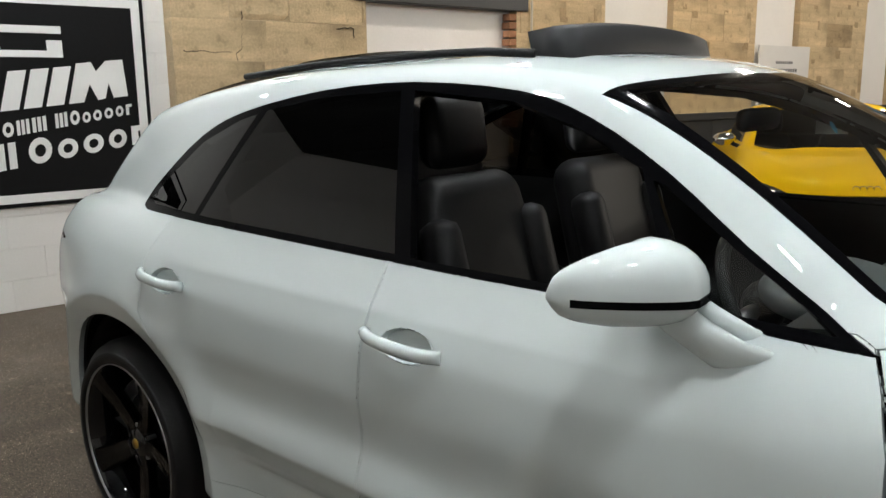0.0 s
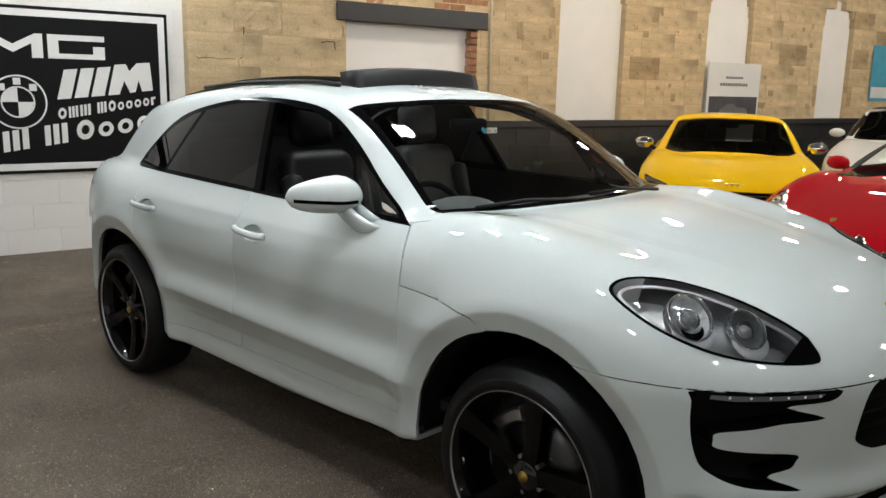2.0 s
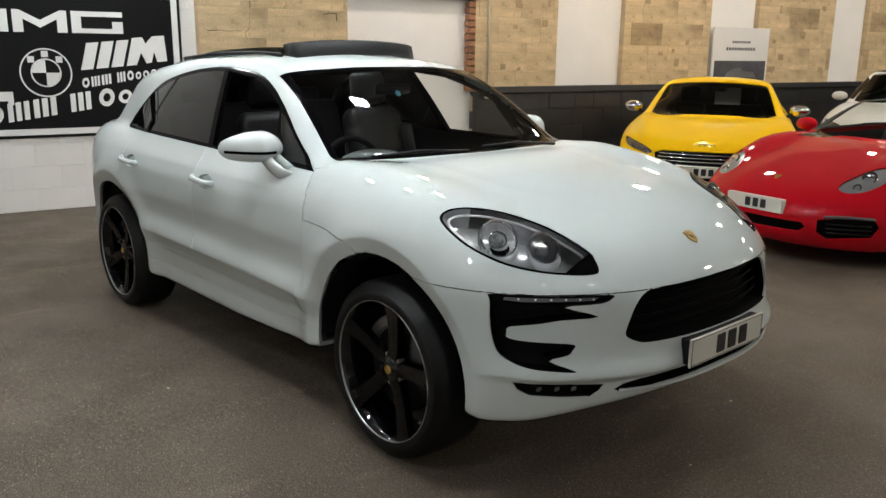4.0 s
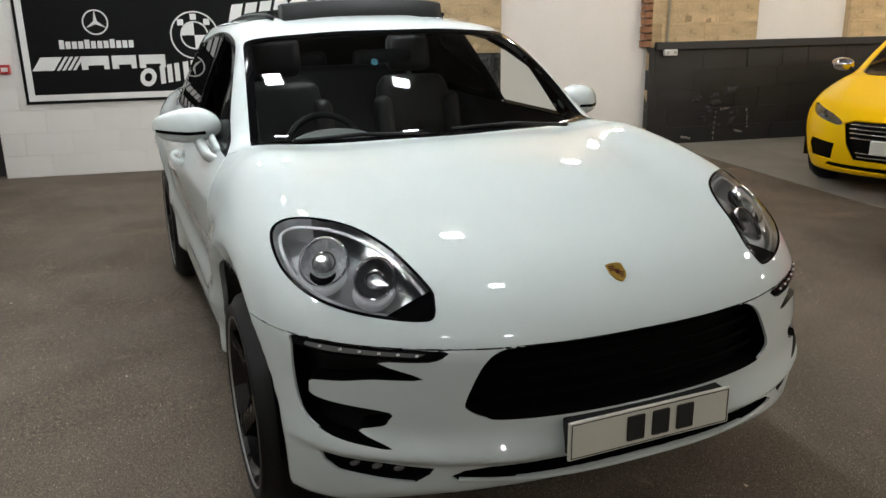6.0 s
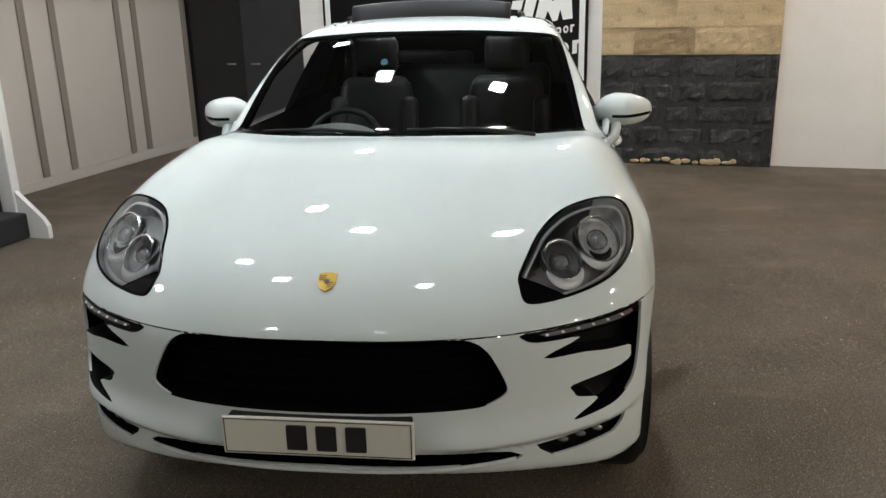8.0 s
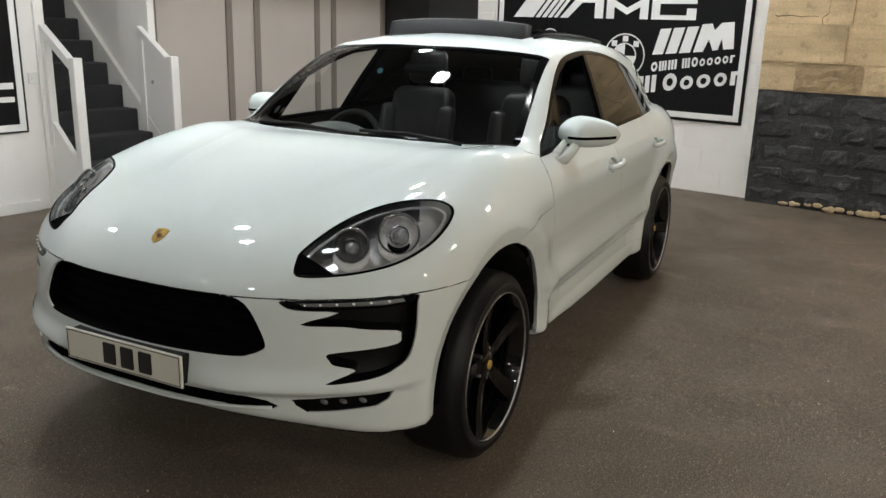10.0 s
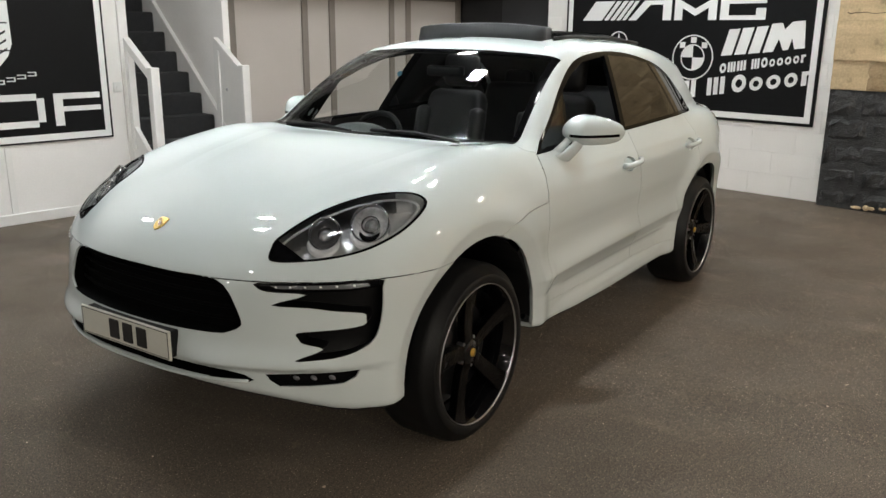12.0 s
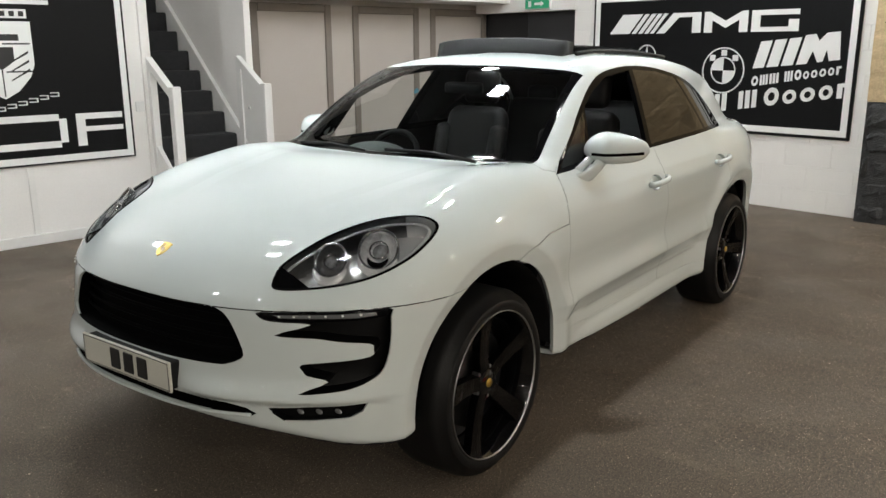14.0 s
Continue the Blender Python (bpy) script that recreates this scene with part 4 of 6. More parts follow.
FOG = [(.835, .497), (.71, .492), (.575, .484), (.585, .468), (.622, .440), (.70, .441), (.795, .449), (.822, .468)]


def rounded(pts, n=4):
    """A smooth closed loop through some points."""
    P, out = [Vector(p) for p in pts], []
    for i in range(len(P)):
        a, b, c, d = P[i - 1], P[i], P[(i + 1) % len(P)], P[(i + 2) % len(P)]
        for k in range(n):
            t = k / n
            out.append(tuple(.5 * (2 * b + (c - a) * t + (2 * a - 5 * b + 4 * c - d) * t * t + (3 * b - a - 3 * c + d) * t ** 3)))
    return out


LAMP = rounded(LAMP, 3)


def nose_x(y, z):
    """Where the front of the white car lies at y, z."""
    lo, hi = 1.2, 2.6
    for _ in range(40):
        mid = (lo + hi) / 2
        lo, hi = (mid, hi) if suv_field(np.array(mid), np.array(y), np.array(z)) < 0 else (lo, mid)
    return lo


def nose(pts):
    return [(nose_x(y, z), y, z) for y, z in pts]


def islands(bm):
    """The separate pieces of a cut-out, each as a mesh of its own."""
    left, out = set(bm.faces), []
    while left:
        todo, got = [left.pop()], []
        while todo:
            f = todo.pop()
            got.append(f)
            for e in f.edges:
                for g in e.link_faces:
                    if g in left:
                        left.remove(g)
                        todo.append(g)
        out.append(take(bm, got, True))
    return out


def drop(bm, faces):
    bmesh.ops.delete(bm, geom=faces, context="FACES")


for x, az in ((FRONT_X, ARCH_F), (REAR_X, ARCH_R)):
    for r in (.519, .532):
        cut(shell, side(ring(x, az, r)), SIDE, .45)
    drop(shell, cut(shell, side(ring(x, az, .46 if x > 0 else .455)), SIDE, .45))
under = [f for f in shell.faces if f.normal.z < -.62 and f.calc_center_median().z < .45]
well = [f for f in under if min(math.hypot(f.calc_center_median().x - k, .07) for k in (FRONT_X, REAR_X)) < .47 and f.calc_center_median().y > .52]
drop(shell, well)
pan = take(shell, [f for f in under if f.is_valid and f.normal.z < -.93], True)
for v in pan.verts:
    v.co.z -= .004
skin("underbody", mirrored(pan), M_INNER, suv, "dark underbody")
DLO = [(p[0], p[2]) for p in rounded(side(DLO), 3)]
dlo = take(shell, cut(shell, side(DLO), SIDE, .5))
drop(dlo, cut(dlo, side(OPEN_F), SIDE, .5))
both("quarter_glass", take(dlo, cut(dlo, side(SAIL), SIDE, .5)), M_SCREEN, suv, "small fixed front quarter glass")
both("rear_door_glass", take(dlo, cut(dlo, side(PANE_R), SIDE, .5)), M_TINT, suv, "dark tinted rear door glass")
both("rear_quarter_glass", take(dlo, cut(dlo, side(PANE_Q), SIDE, .5)), M_TINT, suv, "dark tinted rear quarter glass")
both("window_trim", rim(dlo, .025), M_GLOSSB, suv, "gloss black window frames and pillars")
scr = take(shell, cut(shell, SCREEN, SLANT, .5))
pane = take(scr, cut(scr, SCREEN_IN, SLANT, .5))
skin("windscreen", mirrored(pane), M_SCREEN, suv, "clear windscreen")
skin("windscreen_border", mirrored(rim(scr, .01)), M_GLOSSB, suv, "black windscreen border")
drop(shell, cut(shell, ROOFHOLE, (0, 0, 1), .3))
lamp = take(shell, cut(shell, LAMP, LAMPV, .5))
VENT = [p[1:] for p in rounded([(0, *p) for p in VENT], 3)]
vent = take(shell, cut(shell, nose(VENT), FRONTV, .4))
drl = take(vent, cut(vent, nose(DRL), FRONTV, .4))
drl_in = take(drl, cut(drl, nose(DRL_IN), FRONTV, .4))
fog = take(shell, cut(shell, nose(FOG), FRONTV, .4))
FOGC = [(y, .462) for y in (.66, .71, .76)]
GRILLE = [p[1:] for p in rounded([(0, *p) for p in GRILLE], 4)]
grille = take(shell, cut(shell, nose(GRILLE), (1, 0, 0), .5))
lowg = take(shell, cut(shell, nose(LOWG), (1, 0, 0), .5))


def cut_open(bm, outline, w, near):
    """Cuts by a side outline right across the shell."""
    poly = [(p[0], p[2]) for p in outline]
    for (ax, az), (bx, bz) in zip(poly, poly[1:] + poly[:1]):
        lo, hi = (min(ax, bx) - .004, min(az, bz) - .004), (max(ax, bx) + .004, max(az, bz) + .004)
        sub = [f for f in bm.faces if max(v.co.x for v in f.verts) > lo[0] and min(v.co.x for v in f.verts) < hi[0]
               and max(v.co.z for v in f.verts) > lo[1] and min(v.co.z for v in f.verts) < hi[1]]
        if sub:
            geom = list({v for f in sub for v in f.verts}) + list({e for f in sub for e in f.edges}) + sub
            bmesh.ops.bisect_plane(bm, geom=geom, dist=1e-5, plane_co=(ax, 0, az), plane_no=Vector((bz - az, 0, ax - bx)).normalized())
    out = []
    for f in bm.faces:
        c = f.calc_center_median()
        if inside((c.x, c.z), poly):
            out.append(f)
    return out


tail = take(shell, cut(shell, side([(-1.86, .985), (-2.02, 1.01), (-2.35, 1.015), (-2.35, .955), (-2.05, .955)]), (-.45, .89, 0), .8))
both("tail_lamp", tail, M_TAIL, suv, "narrow dark red tail lamp")
BONNET = side([(.884, .897), (1.10, .887), (1.24, .862), (1.32, .815), (1.45, .74), (1.60, .795), (nose_x(.872, .8062), .8062), (nose_x(.744, .8035), .8035), (nose_x(.545, .802), .802), (2.5, .802), (2.5, 1.25), (.905, 1.25), (.905, 1.122), (.832, 1.106), (.857, 1.05), (.879, .97)])
bonnet = take(shell, cut_open(shell, BONNET, None, 0))
skin("bonnet", mirrored(rim(shrink(bonnet, .0038), .02)), M_PAINT, suv, "white clamshell bonnet")
bumper = take(shell, [f for f in shell.faces if f.calc_center_median().x > 1.45])
skin("front_bumper", mirrored(rim(bumper, .008)), M_PAINT, suv, "white front bumper with large black intakes")
F_DOOR = side([(.80, 1.12), (.830, 1.107), (.8555, 1.05), (.8775, .97), (.8825, .895), (.880, .70), (.874, .42), (.60, .395), (-.235, .385), (-.235, .5), (-.222, .8), (-.205, 1.13)])
R_DOOR = side([(-.208, 1.13), (-.225, .8), (-.239, .5), (-.239, .385), (-.89, .365), (-.93, .40), (-.985, .56), (-1.09, .72), (-1.20, .84), (-1.225, 1.0), (-1.19, 1.13)])
for name, outline, hx in (("front_door", F_DOOR, -.078), ("rear_door", R_DOOR, -1.085)):
    faces = cut(shell, outline, SIDE, .4)
    door = take(shell, faces)
    cup = take(door, cut(door, side([(hx + .078 * math.cos(a), .946 + .036 * math.sin(a)) for a in np.linspace(0, 2 * math.pi, 24)[:-1]]), SIDE, .4))
    sink(cup, .018)
    left, right = both(name, rim(shrink(door, .002), .025), M_PAINT, suv, "white door panel with a creased lower flank")
    for ob, sgn in ((left, 1), (right, -1)):
        c = cup.copy() if sgn > 0 else flipped(cup)
        c.normal_update()
        skin("handle_cup", c, M_PAINT, ob)
        ys = .945
        bm = bmesh.new()
        pts = []
        for t in np.linspace(-1, 1, 15):
            pts.append((hx + .116 * t, sgn * (ys + .028 - .030 * abs(t) ** 3), .954 - .006 * t))
        tube(pts, .0145, bm, 10)
        for v in bm.verts:
            v.co.z = .954 + (v.co.z - .954) * 1.05
        part("handle", bm, M_PAINT, ob, "white pull handle", True)
skin("body", mirrored(rim(shell, .02)), M_PAINT, suv, "white body sides, roof and tail")

# dark lining within the shell
lining = shell_mesh(suv_shell(lambda x, y, z: suv_field(x, y, z) + .032, -1.7, 1.62, 24, 90, 70))
for x, az in ((FRONT_X, ARCH_F), (REAR_X, ARCH_R)):
    drop(lining, cut(lining, side(ring(x, az, .46)), SIDE, .45))
drop(lining, cut(lining, side(DLO), SIDE, .5))
drop(lining, cut(lining, SCREEN, SLANT, .5))
drop(lining, cut(lining, ROOFHOLE, (0, 0, 1), .3))
drop(lining, [f for f in lining.faces if f.calc_center_median().x > 1.1])
skin("lining", mirrored(lining), M_INNER, suv, "dark cabin lining")
for x, az in ((FRONT_X, ARCH_F), (REAR_X, ARCH_R)):
    well = lathe([(.457, .905 if x > 0 else .85), (.47, .50), (.001, .50)], 40)
    bmesh.ops.translate(well, vec=(x, 0, az), verts=well.verts)
    drop(well, [f for f in well.faces if f.calc_center_median().z < .36])
    both("wheel_arch_liner", well, M_VENT, suv)

# front details
glass_in = take(lamp, cut(lamp, inset(LAMP, .975), LAMPV, .5))
bmesh.ops.bisect_plane(glass_in, geom=glass_in.verts[:] + glass_in.edges[:] + glass_in.faces[:], dist=1e-5, plane_co=(2.12, .57, .90), plane_no=Vector((.8, -.2, -.5)).normalized())
TIP = Vector((.8, -.2, -.5))
tip = take(glass_in, [f for f in glass_in.faces if (f.calc_center_median() - Vector((2.12, .57, .90))).dot(TIP) > 0])
both("corner_cover", sink(tip, .003), M_GLOSSB, suv, "black corner cover of the headlamp")
house = glass_in.copy()
house.normal_update()
both("headlamp_lens", glass_in, M_LENS, suv, "clear curved headlamp lens")
both("headlamp_seal", sink(lamp, .003), M_GLOSSB, suv, "black rubber headlamp seal")


def lamp_bead(outline, half, high, depth):
    """A slim bead that runs round a lamp, sunk into the body by a depth."""
    loop = []
    for p in outline:
        c, step = Vector(p) - .15 * Vector(LAMPV), Vector(LAMPV) * .3
        lo, hi = 0.0, 1.0
        for _ in range(30):
            mid = (lo + hi) / 2
            q = c + step * mid
            lo, hi = (mid, hi) if suv_field(np.array(q.x), np.array(q.y), np.array(q.z)) < 0 else (lo, mid)
        loop.append(c + step * lo)
    bm = bmesh.new()
    rings = []
    for i, p in enumerate(loop):
        along = (loop[(i + 1) % len(loop)] - loop[i - 1]).normalized()
        out = Vector(slope([p])[0])
        across = along.cross(out)
        rings.append([bm.verts.new(p - depth * out + half * math.cos(t) * across + high * math.sin(t) * out) for t in np.linspace(0, 2 * math.pi, 9)[:-1]])
    for i in range(len(rings)):
        p, q = rings[i], rings[(i + 1) % len(rings)]
        for k in range(8):
            bm.faces.new((p[k], p[(k + 1) % 8], q[(k + 1) % 8], q[k]))
    bmesh.ops.recalc_face_normals(bm, faces=bm.faces)
    return bm


bead = lamp_bead(LAMP, .0046, .0032, 0)
for bm in (bead, flipped(bead)):
    part("headlamp_bead", bm, M_GLOSSB, suv, "thin black bead round the headlamp", True)
bead = lamp_bead(inset(LAMP, .915), .0065, .004, .022)
for bm in (bead, flipped(bead)):
    part("headlamp_trim", bm, M_TRAY, suv, "silver trim ring within the headlamp", True)
SPLIT_AT, SPLIT = Vector((1.93, .72, .985)), (Vector((2.15, .555, .885)) - Vector((1.72, .80, 1.055))).cross(Vector(LAMPV)).normalized()
SPLIT = SPLIT if SPLIT.y < 0 else -SPLIT
SPLIT_AT += SPLIT * .028
bmesh.ops.bisect_plane(house, geom=house.verts[:] + house.edges[:] + house.faces[:], dist=1e-5, plane_co=SPLIT_AT, plane_no=SPLIT)
sink(house, .085)
shade = take(house, [f for f in house.faces if (f.calc_center_median() - SPLIT_AT).dot(SPLIT) > 0])
both("headlamp_shade", shade, M_LAMPD, suv, "dark upper headlamp shade")
lh, rh = both("headlamp", house, M_LAMPB, suv, "silver grey headlamp housing")


def facing(c, n):
    return Matrix.Translation(c) @ Vector(n).to_track_quat("Y", "Z").to_matrix().to_4x4()


def crescent(r0, r1, a0, a1, h, tall=1.0):
    """A tray under a lamp bowl, thickest in its middle."""
    bm = bmesh.new()
    rows = []
    for a in np.linspace(a0, a1, 17):
        k = math.sin(math.pi * (a - a0) / (a1 - a0)) ** .6
        row = []
        for q in np.linspace(0, 1, 5):
            r = r0 + (r1 - r0) * q * k + .001 * q
            row.append(bm.verts.new((r * math.cos(a), h * k * math.sin(math.pi * (.15 + .7 * q)), tall * r * math.sin(a))))
        rows.append(row)
    for p, q in zip(rows, rows[1:]):
        for i in range(4):
            bm.faces.new((p[i], p[i + 1], q[i + 1], q[i]))
    return bm


for ob, s in ((lh, 1), (rh, -1)):
    for c, r, tall, outer in (((1.885, .745, .962), .064, 1.08, True), ((2.005, .638, .934), .052, 1.1, False)):
        m = facing((c[0], s * c[1], c[2]), (.70, s * .36, .60))

        def set_in(name, bm, material, label="", up=tall):
            bmesh.ops.transform(bm, matrix=m @ Matrix.Diagonal((1, 1, up, 1)), verts=bm.verts)
            return part(name, bm, material, ob, label, True)

        set_in("hoop", lathe([(r + .006, -.02), (r + .006, .012), (r + .003, .015), (r, .012), (r - .002, 0)], 36), M_CHROME, "thin chrome hoop")
        set_in("reflector", lathe([(r - .002, .002), (r * .86, -.014), (r * .62, -.028), (.001, -.036)], 36), M_FACET if outer else M_SMOKE, "faceted chrome reflector" if outer else "smoked lamp bowl")
        set_in("projector", ball((-.006 * s if outer else 0, -.008, -.004), r * .44, r * .36, r * .44, None, 24, 14), M_EYE, "dark glass projector lens", 1.0)
        set_in("projector_ring", lathe([(r * .52, -.02), (r * .52, .004), (r * .45, .002)], 28), M_CHROME, "chrome projector ring", 1.0)
        set_in("tray", crescent(r + .005, r + (.028 if outer else .030), math.radians(200), math.radians(340), .014), M_TRAY, "silvered tray under the lamp")
        if outer:
            set_in("lower_shade", crescent(r * .66, r * .95, math.radians(215), math.radians(325), .006), M_GLOSSB, "black lower shade")
for piece in islands(vent):
    both("intake", sink(piece, .07, (-.9, -.42, 0)), M_VENT, suv, "black side intake with pointed blades")
fr = rim(drl, .02)
both("running_lamp", fr, M_GLOSSB, suv, "black running lamp bar")
for ob, s in zip(both("running_lamp_lens", drl_in, M_DRL, suv, "pale running lamp strip"), (1, -1)):
    for k in range(6):
        y, z = .60 + .042 * k, .7885 + .0008 * k
        part("led_dot", ball((nose_x(y, z) + .001, s * y, z), .003, .0055, .0035, None, 8, 6), M_PLAST, ob, smooth=True)
for ob, s in zip(both("fog_slot", sink(fog, .035, (-.9, -.42, 0)), M_VENT, suv, "black slot with a fog lamp"), (1, -1)):
    for y, z in FOGC:
        part("fog_lamp", ball((nose_x(y, z) - .026, s * (y - .012), z), .006, .016, .009, None, 12, 8), M_SMOKE, ob, "small dark fog lamp", True)
skin("grille", mirrored(sink(grille, .075, (-1, 0, 0))), M_MESH, suv, "wide black radiator grille")
skin("lower_grille", mirrored(sink(lowg, .08, (-1, 0, 0))), M_MESH, suv, "black lower intake")
for z in (.655, .695, .735, .77):
    w = {.655: .47, .695: .47, .735: .45, .77: .42}[z]
    bm = bmesh.new()
    for z2 in (z,):
        pts = [(nose_x(abs(y), z2) - .050, y, z2) for y in np.linspace(-w, w, 21)]
        tube(pts, .006, bm, 6)
    part("slat", bm, M_MESH, suv, "black grille slat", True)
bm = tube([(nose_x(abs(y), .452) + .001, y, .444 + .012 * abs(y / .56) ** 3) for y in np.linspace(-.52, .52, 25)], .0065, None, 10)
part("lip", bm, M_PAINT, suv, "white lower lip", True)
plate = part("number_plate", box(2.392, 2.402, -.26, .26, .502, .613, .003), M_PLATE, suv, "cream number plate with three dark bars")
for a in (-.082, -.002, .078):
    part("bar", box(2.402, 2.4045, a, a + .055, .521, .594, .003), M_INK, plate)
for a, b, c, d in ((-.253, .253, .605, .607), (-.253, .253, .508, .510), (-.253, -.251, .510, .605), (.251, .253, .510, .605)):
    part("border", box(2.402, 2.4035, a, b, c, d), M_INK, plate)
part("plate_holder", box(2.335, 2.391, -.25, .25, .508, .606, .004), M_BLACK, suv, "black plate holder")
BADGE = Vector((nose_x(0, .925) - .001, 0, .925))
n = Vector(slope([BADGE])[0])
shield = [(-.025, .027), (-.011, .031), (.011, .031), (.025, .027), (.025, -.005), (.016, -.024), (0, -.034), (-.016, -.024), (-.025, -.005)]
bm = prism(shield, "y", -.004, .004)
bmesh.ops.transform(bm, matrix=Matrix.Translation(BADGE) @ Matrix(((0, n.x, -n.z, 0), (1, 0, 0, 0), (0, n.z, n.x, 0), (0, 0, 0, 1))), verts=bm.verts)
badge = part("badge", bm, M_GOLD, suv, "small gold shield badge")
bm = bmesh.new()
for k in range(3):
    prism([(-.021, .004 + k * .007), (-.003, .004 + k * .007), (-.003, .007 + k * .007), (-.021, .007 + k * .007)], "y", .004, .0052, bm)
    prism([(.003, -.003 - k * .007), (.019 - k * .004, -.003 - k * .007), (.018 - k * .004, -.006 - k * .007), (.003, -.006 - k * .007)], "y", .004, .0052, bm)
prism([(-.007, .006), (.007, .006), (.007, -.004), (0, -.011), (-.007, -.004)], "y", .004, .006, bm)
bmesh.ops.transform(bm, matrix=Matrix.Translation(BADGE) @ Matrix(((0, n.x, -n.z, 0), (1, 0, 0, 0), (0, n.z, n.x, 0), (0, 0, 0, 1))), verts=bm.verts)
part("enamel", bm, M_BADGER, badge, "dark red enamel fields")

# mirrors
for s in (1, -1):
    bm = bmesh.new()
    rows = []
    for t in np.linspace(-1, 1, 25):
        p = math.sin(t * math.pi / 2)
        y, x = .938 + .136 * p, .488 - .095 * max(p, 0) ** 1.4 + .01 * min(p, 0)
        hi = float(curve(p, [(-1, .012), (-.85, .045), (-.55, .074), (-.25, .085), (.1, .082), (.45, .070), (.75, .052), (.92, .034), (1, .008)]))
        lo = float(curve(p, [(-1, .010), (-.85, .030), (-.5, .050), (0, .058), (.5, .054), (.85, .038), (1, .008)]))
        de = float(curve(p, [(-1, .012), (-.85, .065), (-.4, .102), (0, .104), (.5, .080), (.85, .046), (1, .008)]))
        row = []
        for q in np.linspace(0, 2 * math.pi, 25)[:-1]:
            cz, sz = math.cos(q), math.sin(q)
            dx = de * (abs(cz) ** .85) * (1 if cz > 0 else -.45)
            row.append(bm.verts.new((x + dx, s * y, 1.166 + (hi if sz > 0 else lo) * math.copysign(abs(sz) ** .9, sz))))
        rows.append(row)
    for p, q in zip(rows, rows[1:]):
        for i in range(24):
            bm.faces.new((p[i], p[(i + 1) % 24], q[(i + 1) % 24], q[i]))
    bm.faces.new(rows[0]), bm.faces.new(rows[-1])
    bmesh.ops.recalc_face_normals(bm, faces=bm.faces)
    bm.normal_update()
    mir = part("wing_mirror", bm, M_PAINT, suv, "white wing mirror with a black lower stripe", True)
    bm = bmesh.new()
    rows = []
    for p in np.linspace(-.42, .93, 18):
        y, x = .938 + .136 * p, .488 - .095 * max(p, 0) ** 1.4 + .01 * min(p, 0)
        de = float(curve(p, [(-1, .012), (-.85, .065), (-.4, .102), (0, .104), (.5, .080), (.85, .046), (1, .008)]))
        rows.append([bm.verts.new((x + de * k, s * y, 1.157 + dz)) for k, dz in ((.9, .0075), (1.02, .0065), (1.02, -.0065), (.9, -.0075))])
    for p, q in zip(rows, rows[1:]):
        for i in range(3):
            bm.faces.new((p[i], p[i + 1], q[i + 1], q[i]))
    bmesh.ops.recalc_face_normals(bm, faces=bm.faces)
    part("stripe", bm, M_GLOSSB, mir, "black indicator stripe")
    part("mirror_glass", ball((.452, s * .925, 1.172), .006, .095, .056), M_CHROME, mir, smooth=True)
    bm = bmesh.new()
    for legs in (((.515, .905, 1.130), (.575, .900, 1.095), (.625, .885, 1.065), (.675, .830, 1.035), .031), ((.520, .858, 1.145), (.575, .855, 1.118), (.63, .845, 1.088), (.675, .805, 1.062), .022)):
        rows = []
        for k, c in enumerate(legs[:4]):
            r = legs[4] * (1, 1, 1.1, 1.3)[k]
            rows.append([bm.verts.new(Vector((c[0], s * c[1], c[2])) + Vector((r * .9 * math.cos(q), s * r * .75 * math.sin(q), r * .75 * math.cos(q) + .2 * r * math.sin(q)))) for q in np.linspace(0, 2 * math.pi, 15)[:-1]])
        for p, q in zip(rows, rows[1:]):
            for i in range(14):
                bm.faces.new((p[i], p[(i + 1) % 14], q[(i + 1) % 14], q[i]))
    bmesh.ops.recalc_face_normals(bm, faces=bm.faces)
    bm.normal_update()
    part("stalk", bm, M_PAINT, mir, "white two-legged mirror stalk", True)

# sunroof
bm = bmesh.new()
rows = []
for y in np.linspace(-.405, .405, 17):
    x = -.005 - .03 * (abs(y) / .42) ** 4
    zr = 1.585 - .055 * (abs(y) / .62) ** 2.4
    rows.append([bm.verts.new(p) for p in ((x + .04, y, zr + .008), (x + .018, y, zr + .078), (x - .02, y, zr + .088), (x - .10, y, zr + .078), (x - .08, y, zr))])
for p, q in zip(rows, rows[1:]):
    for i in range(4):
        bm.faces.new((p[i], p[i + 1], q[i + 1], q[i]))
bm.faces.new(rows[0]), bm.faces.new(rows[-1][::-1])
bmesh.ops.recalc_face_normals(bm, faces=bm.faces)
part("wind_deflector", bm, M_BLACK, suv, "raised black sunroof deflector", True)
bm = bmesh.new()
rows = [[bm.verts.new((x, y, float(curve(x, [(-2.2, 1.36), (-1.9, 1.435), (-1.3, 1.55), (-.8, 1.60), (-.3, 1.61)])) - .055 * (abs(y) / .62) ** 2.4 + .018 + .012 * (x > -1.0))) for y in np.linspace(-.44, .44, 13)] for x in np.linspace(-1.62, -.78, 9)]
for p, q in zip(rows, rows[1:]):
    for i in range(12):
        bm.faces.new((p[i], p[i + 1], q[i + 1], q[i]))
bmesh.ops.solidify(bm, geom=bm.faces, thickness=.012)
part("sunroof_glass", bm, M_GLOSSB, suv, "dark sunroof panel slid open over the roof", True)
for s in (1, -1):
    part("sunroof_rail", tube([(x, s * .445, float(curve(x, [(-1.3, 1.565), (-.8, 1.60), (-.3, 1.61), (.1, 1.585)])) - .012) for x in np.linspace(-1.3, -.08, 9)], .011), M_BLACK, suv, smooth=True)

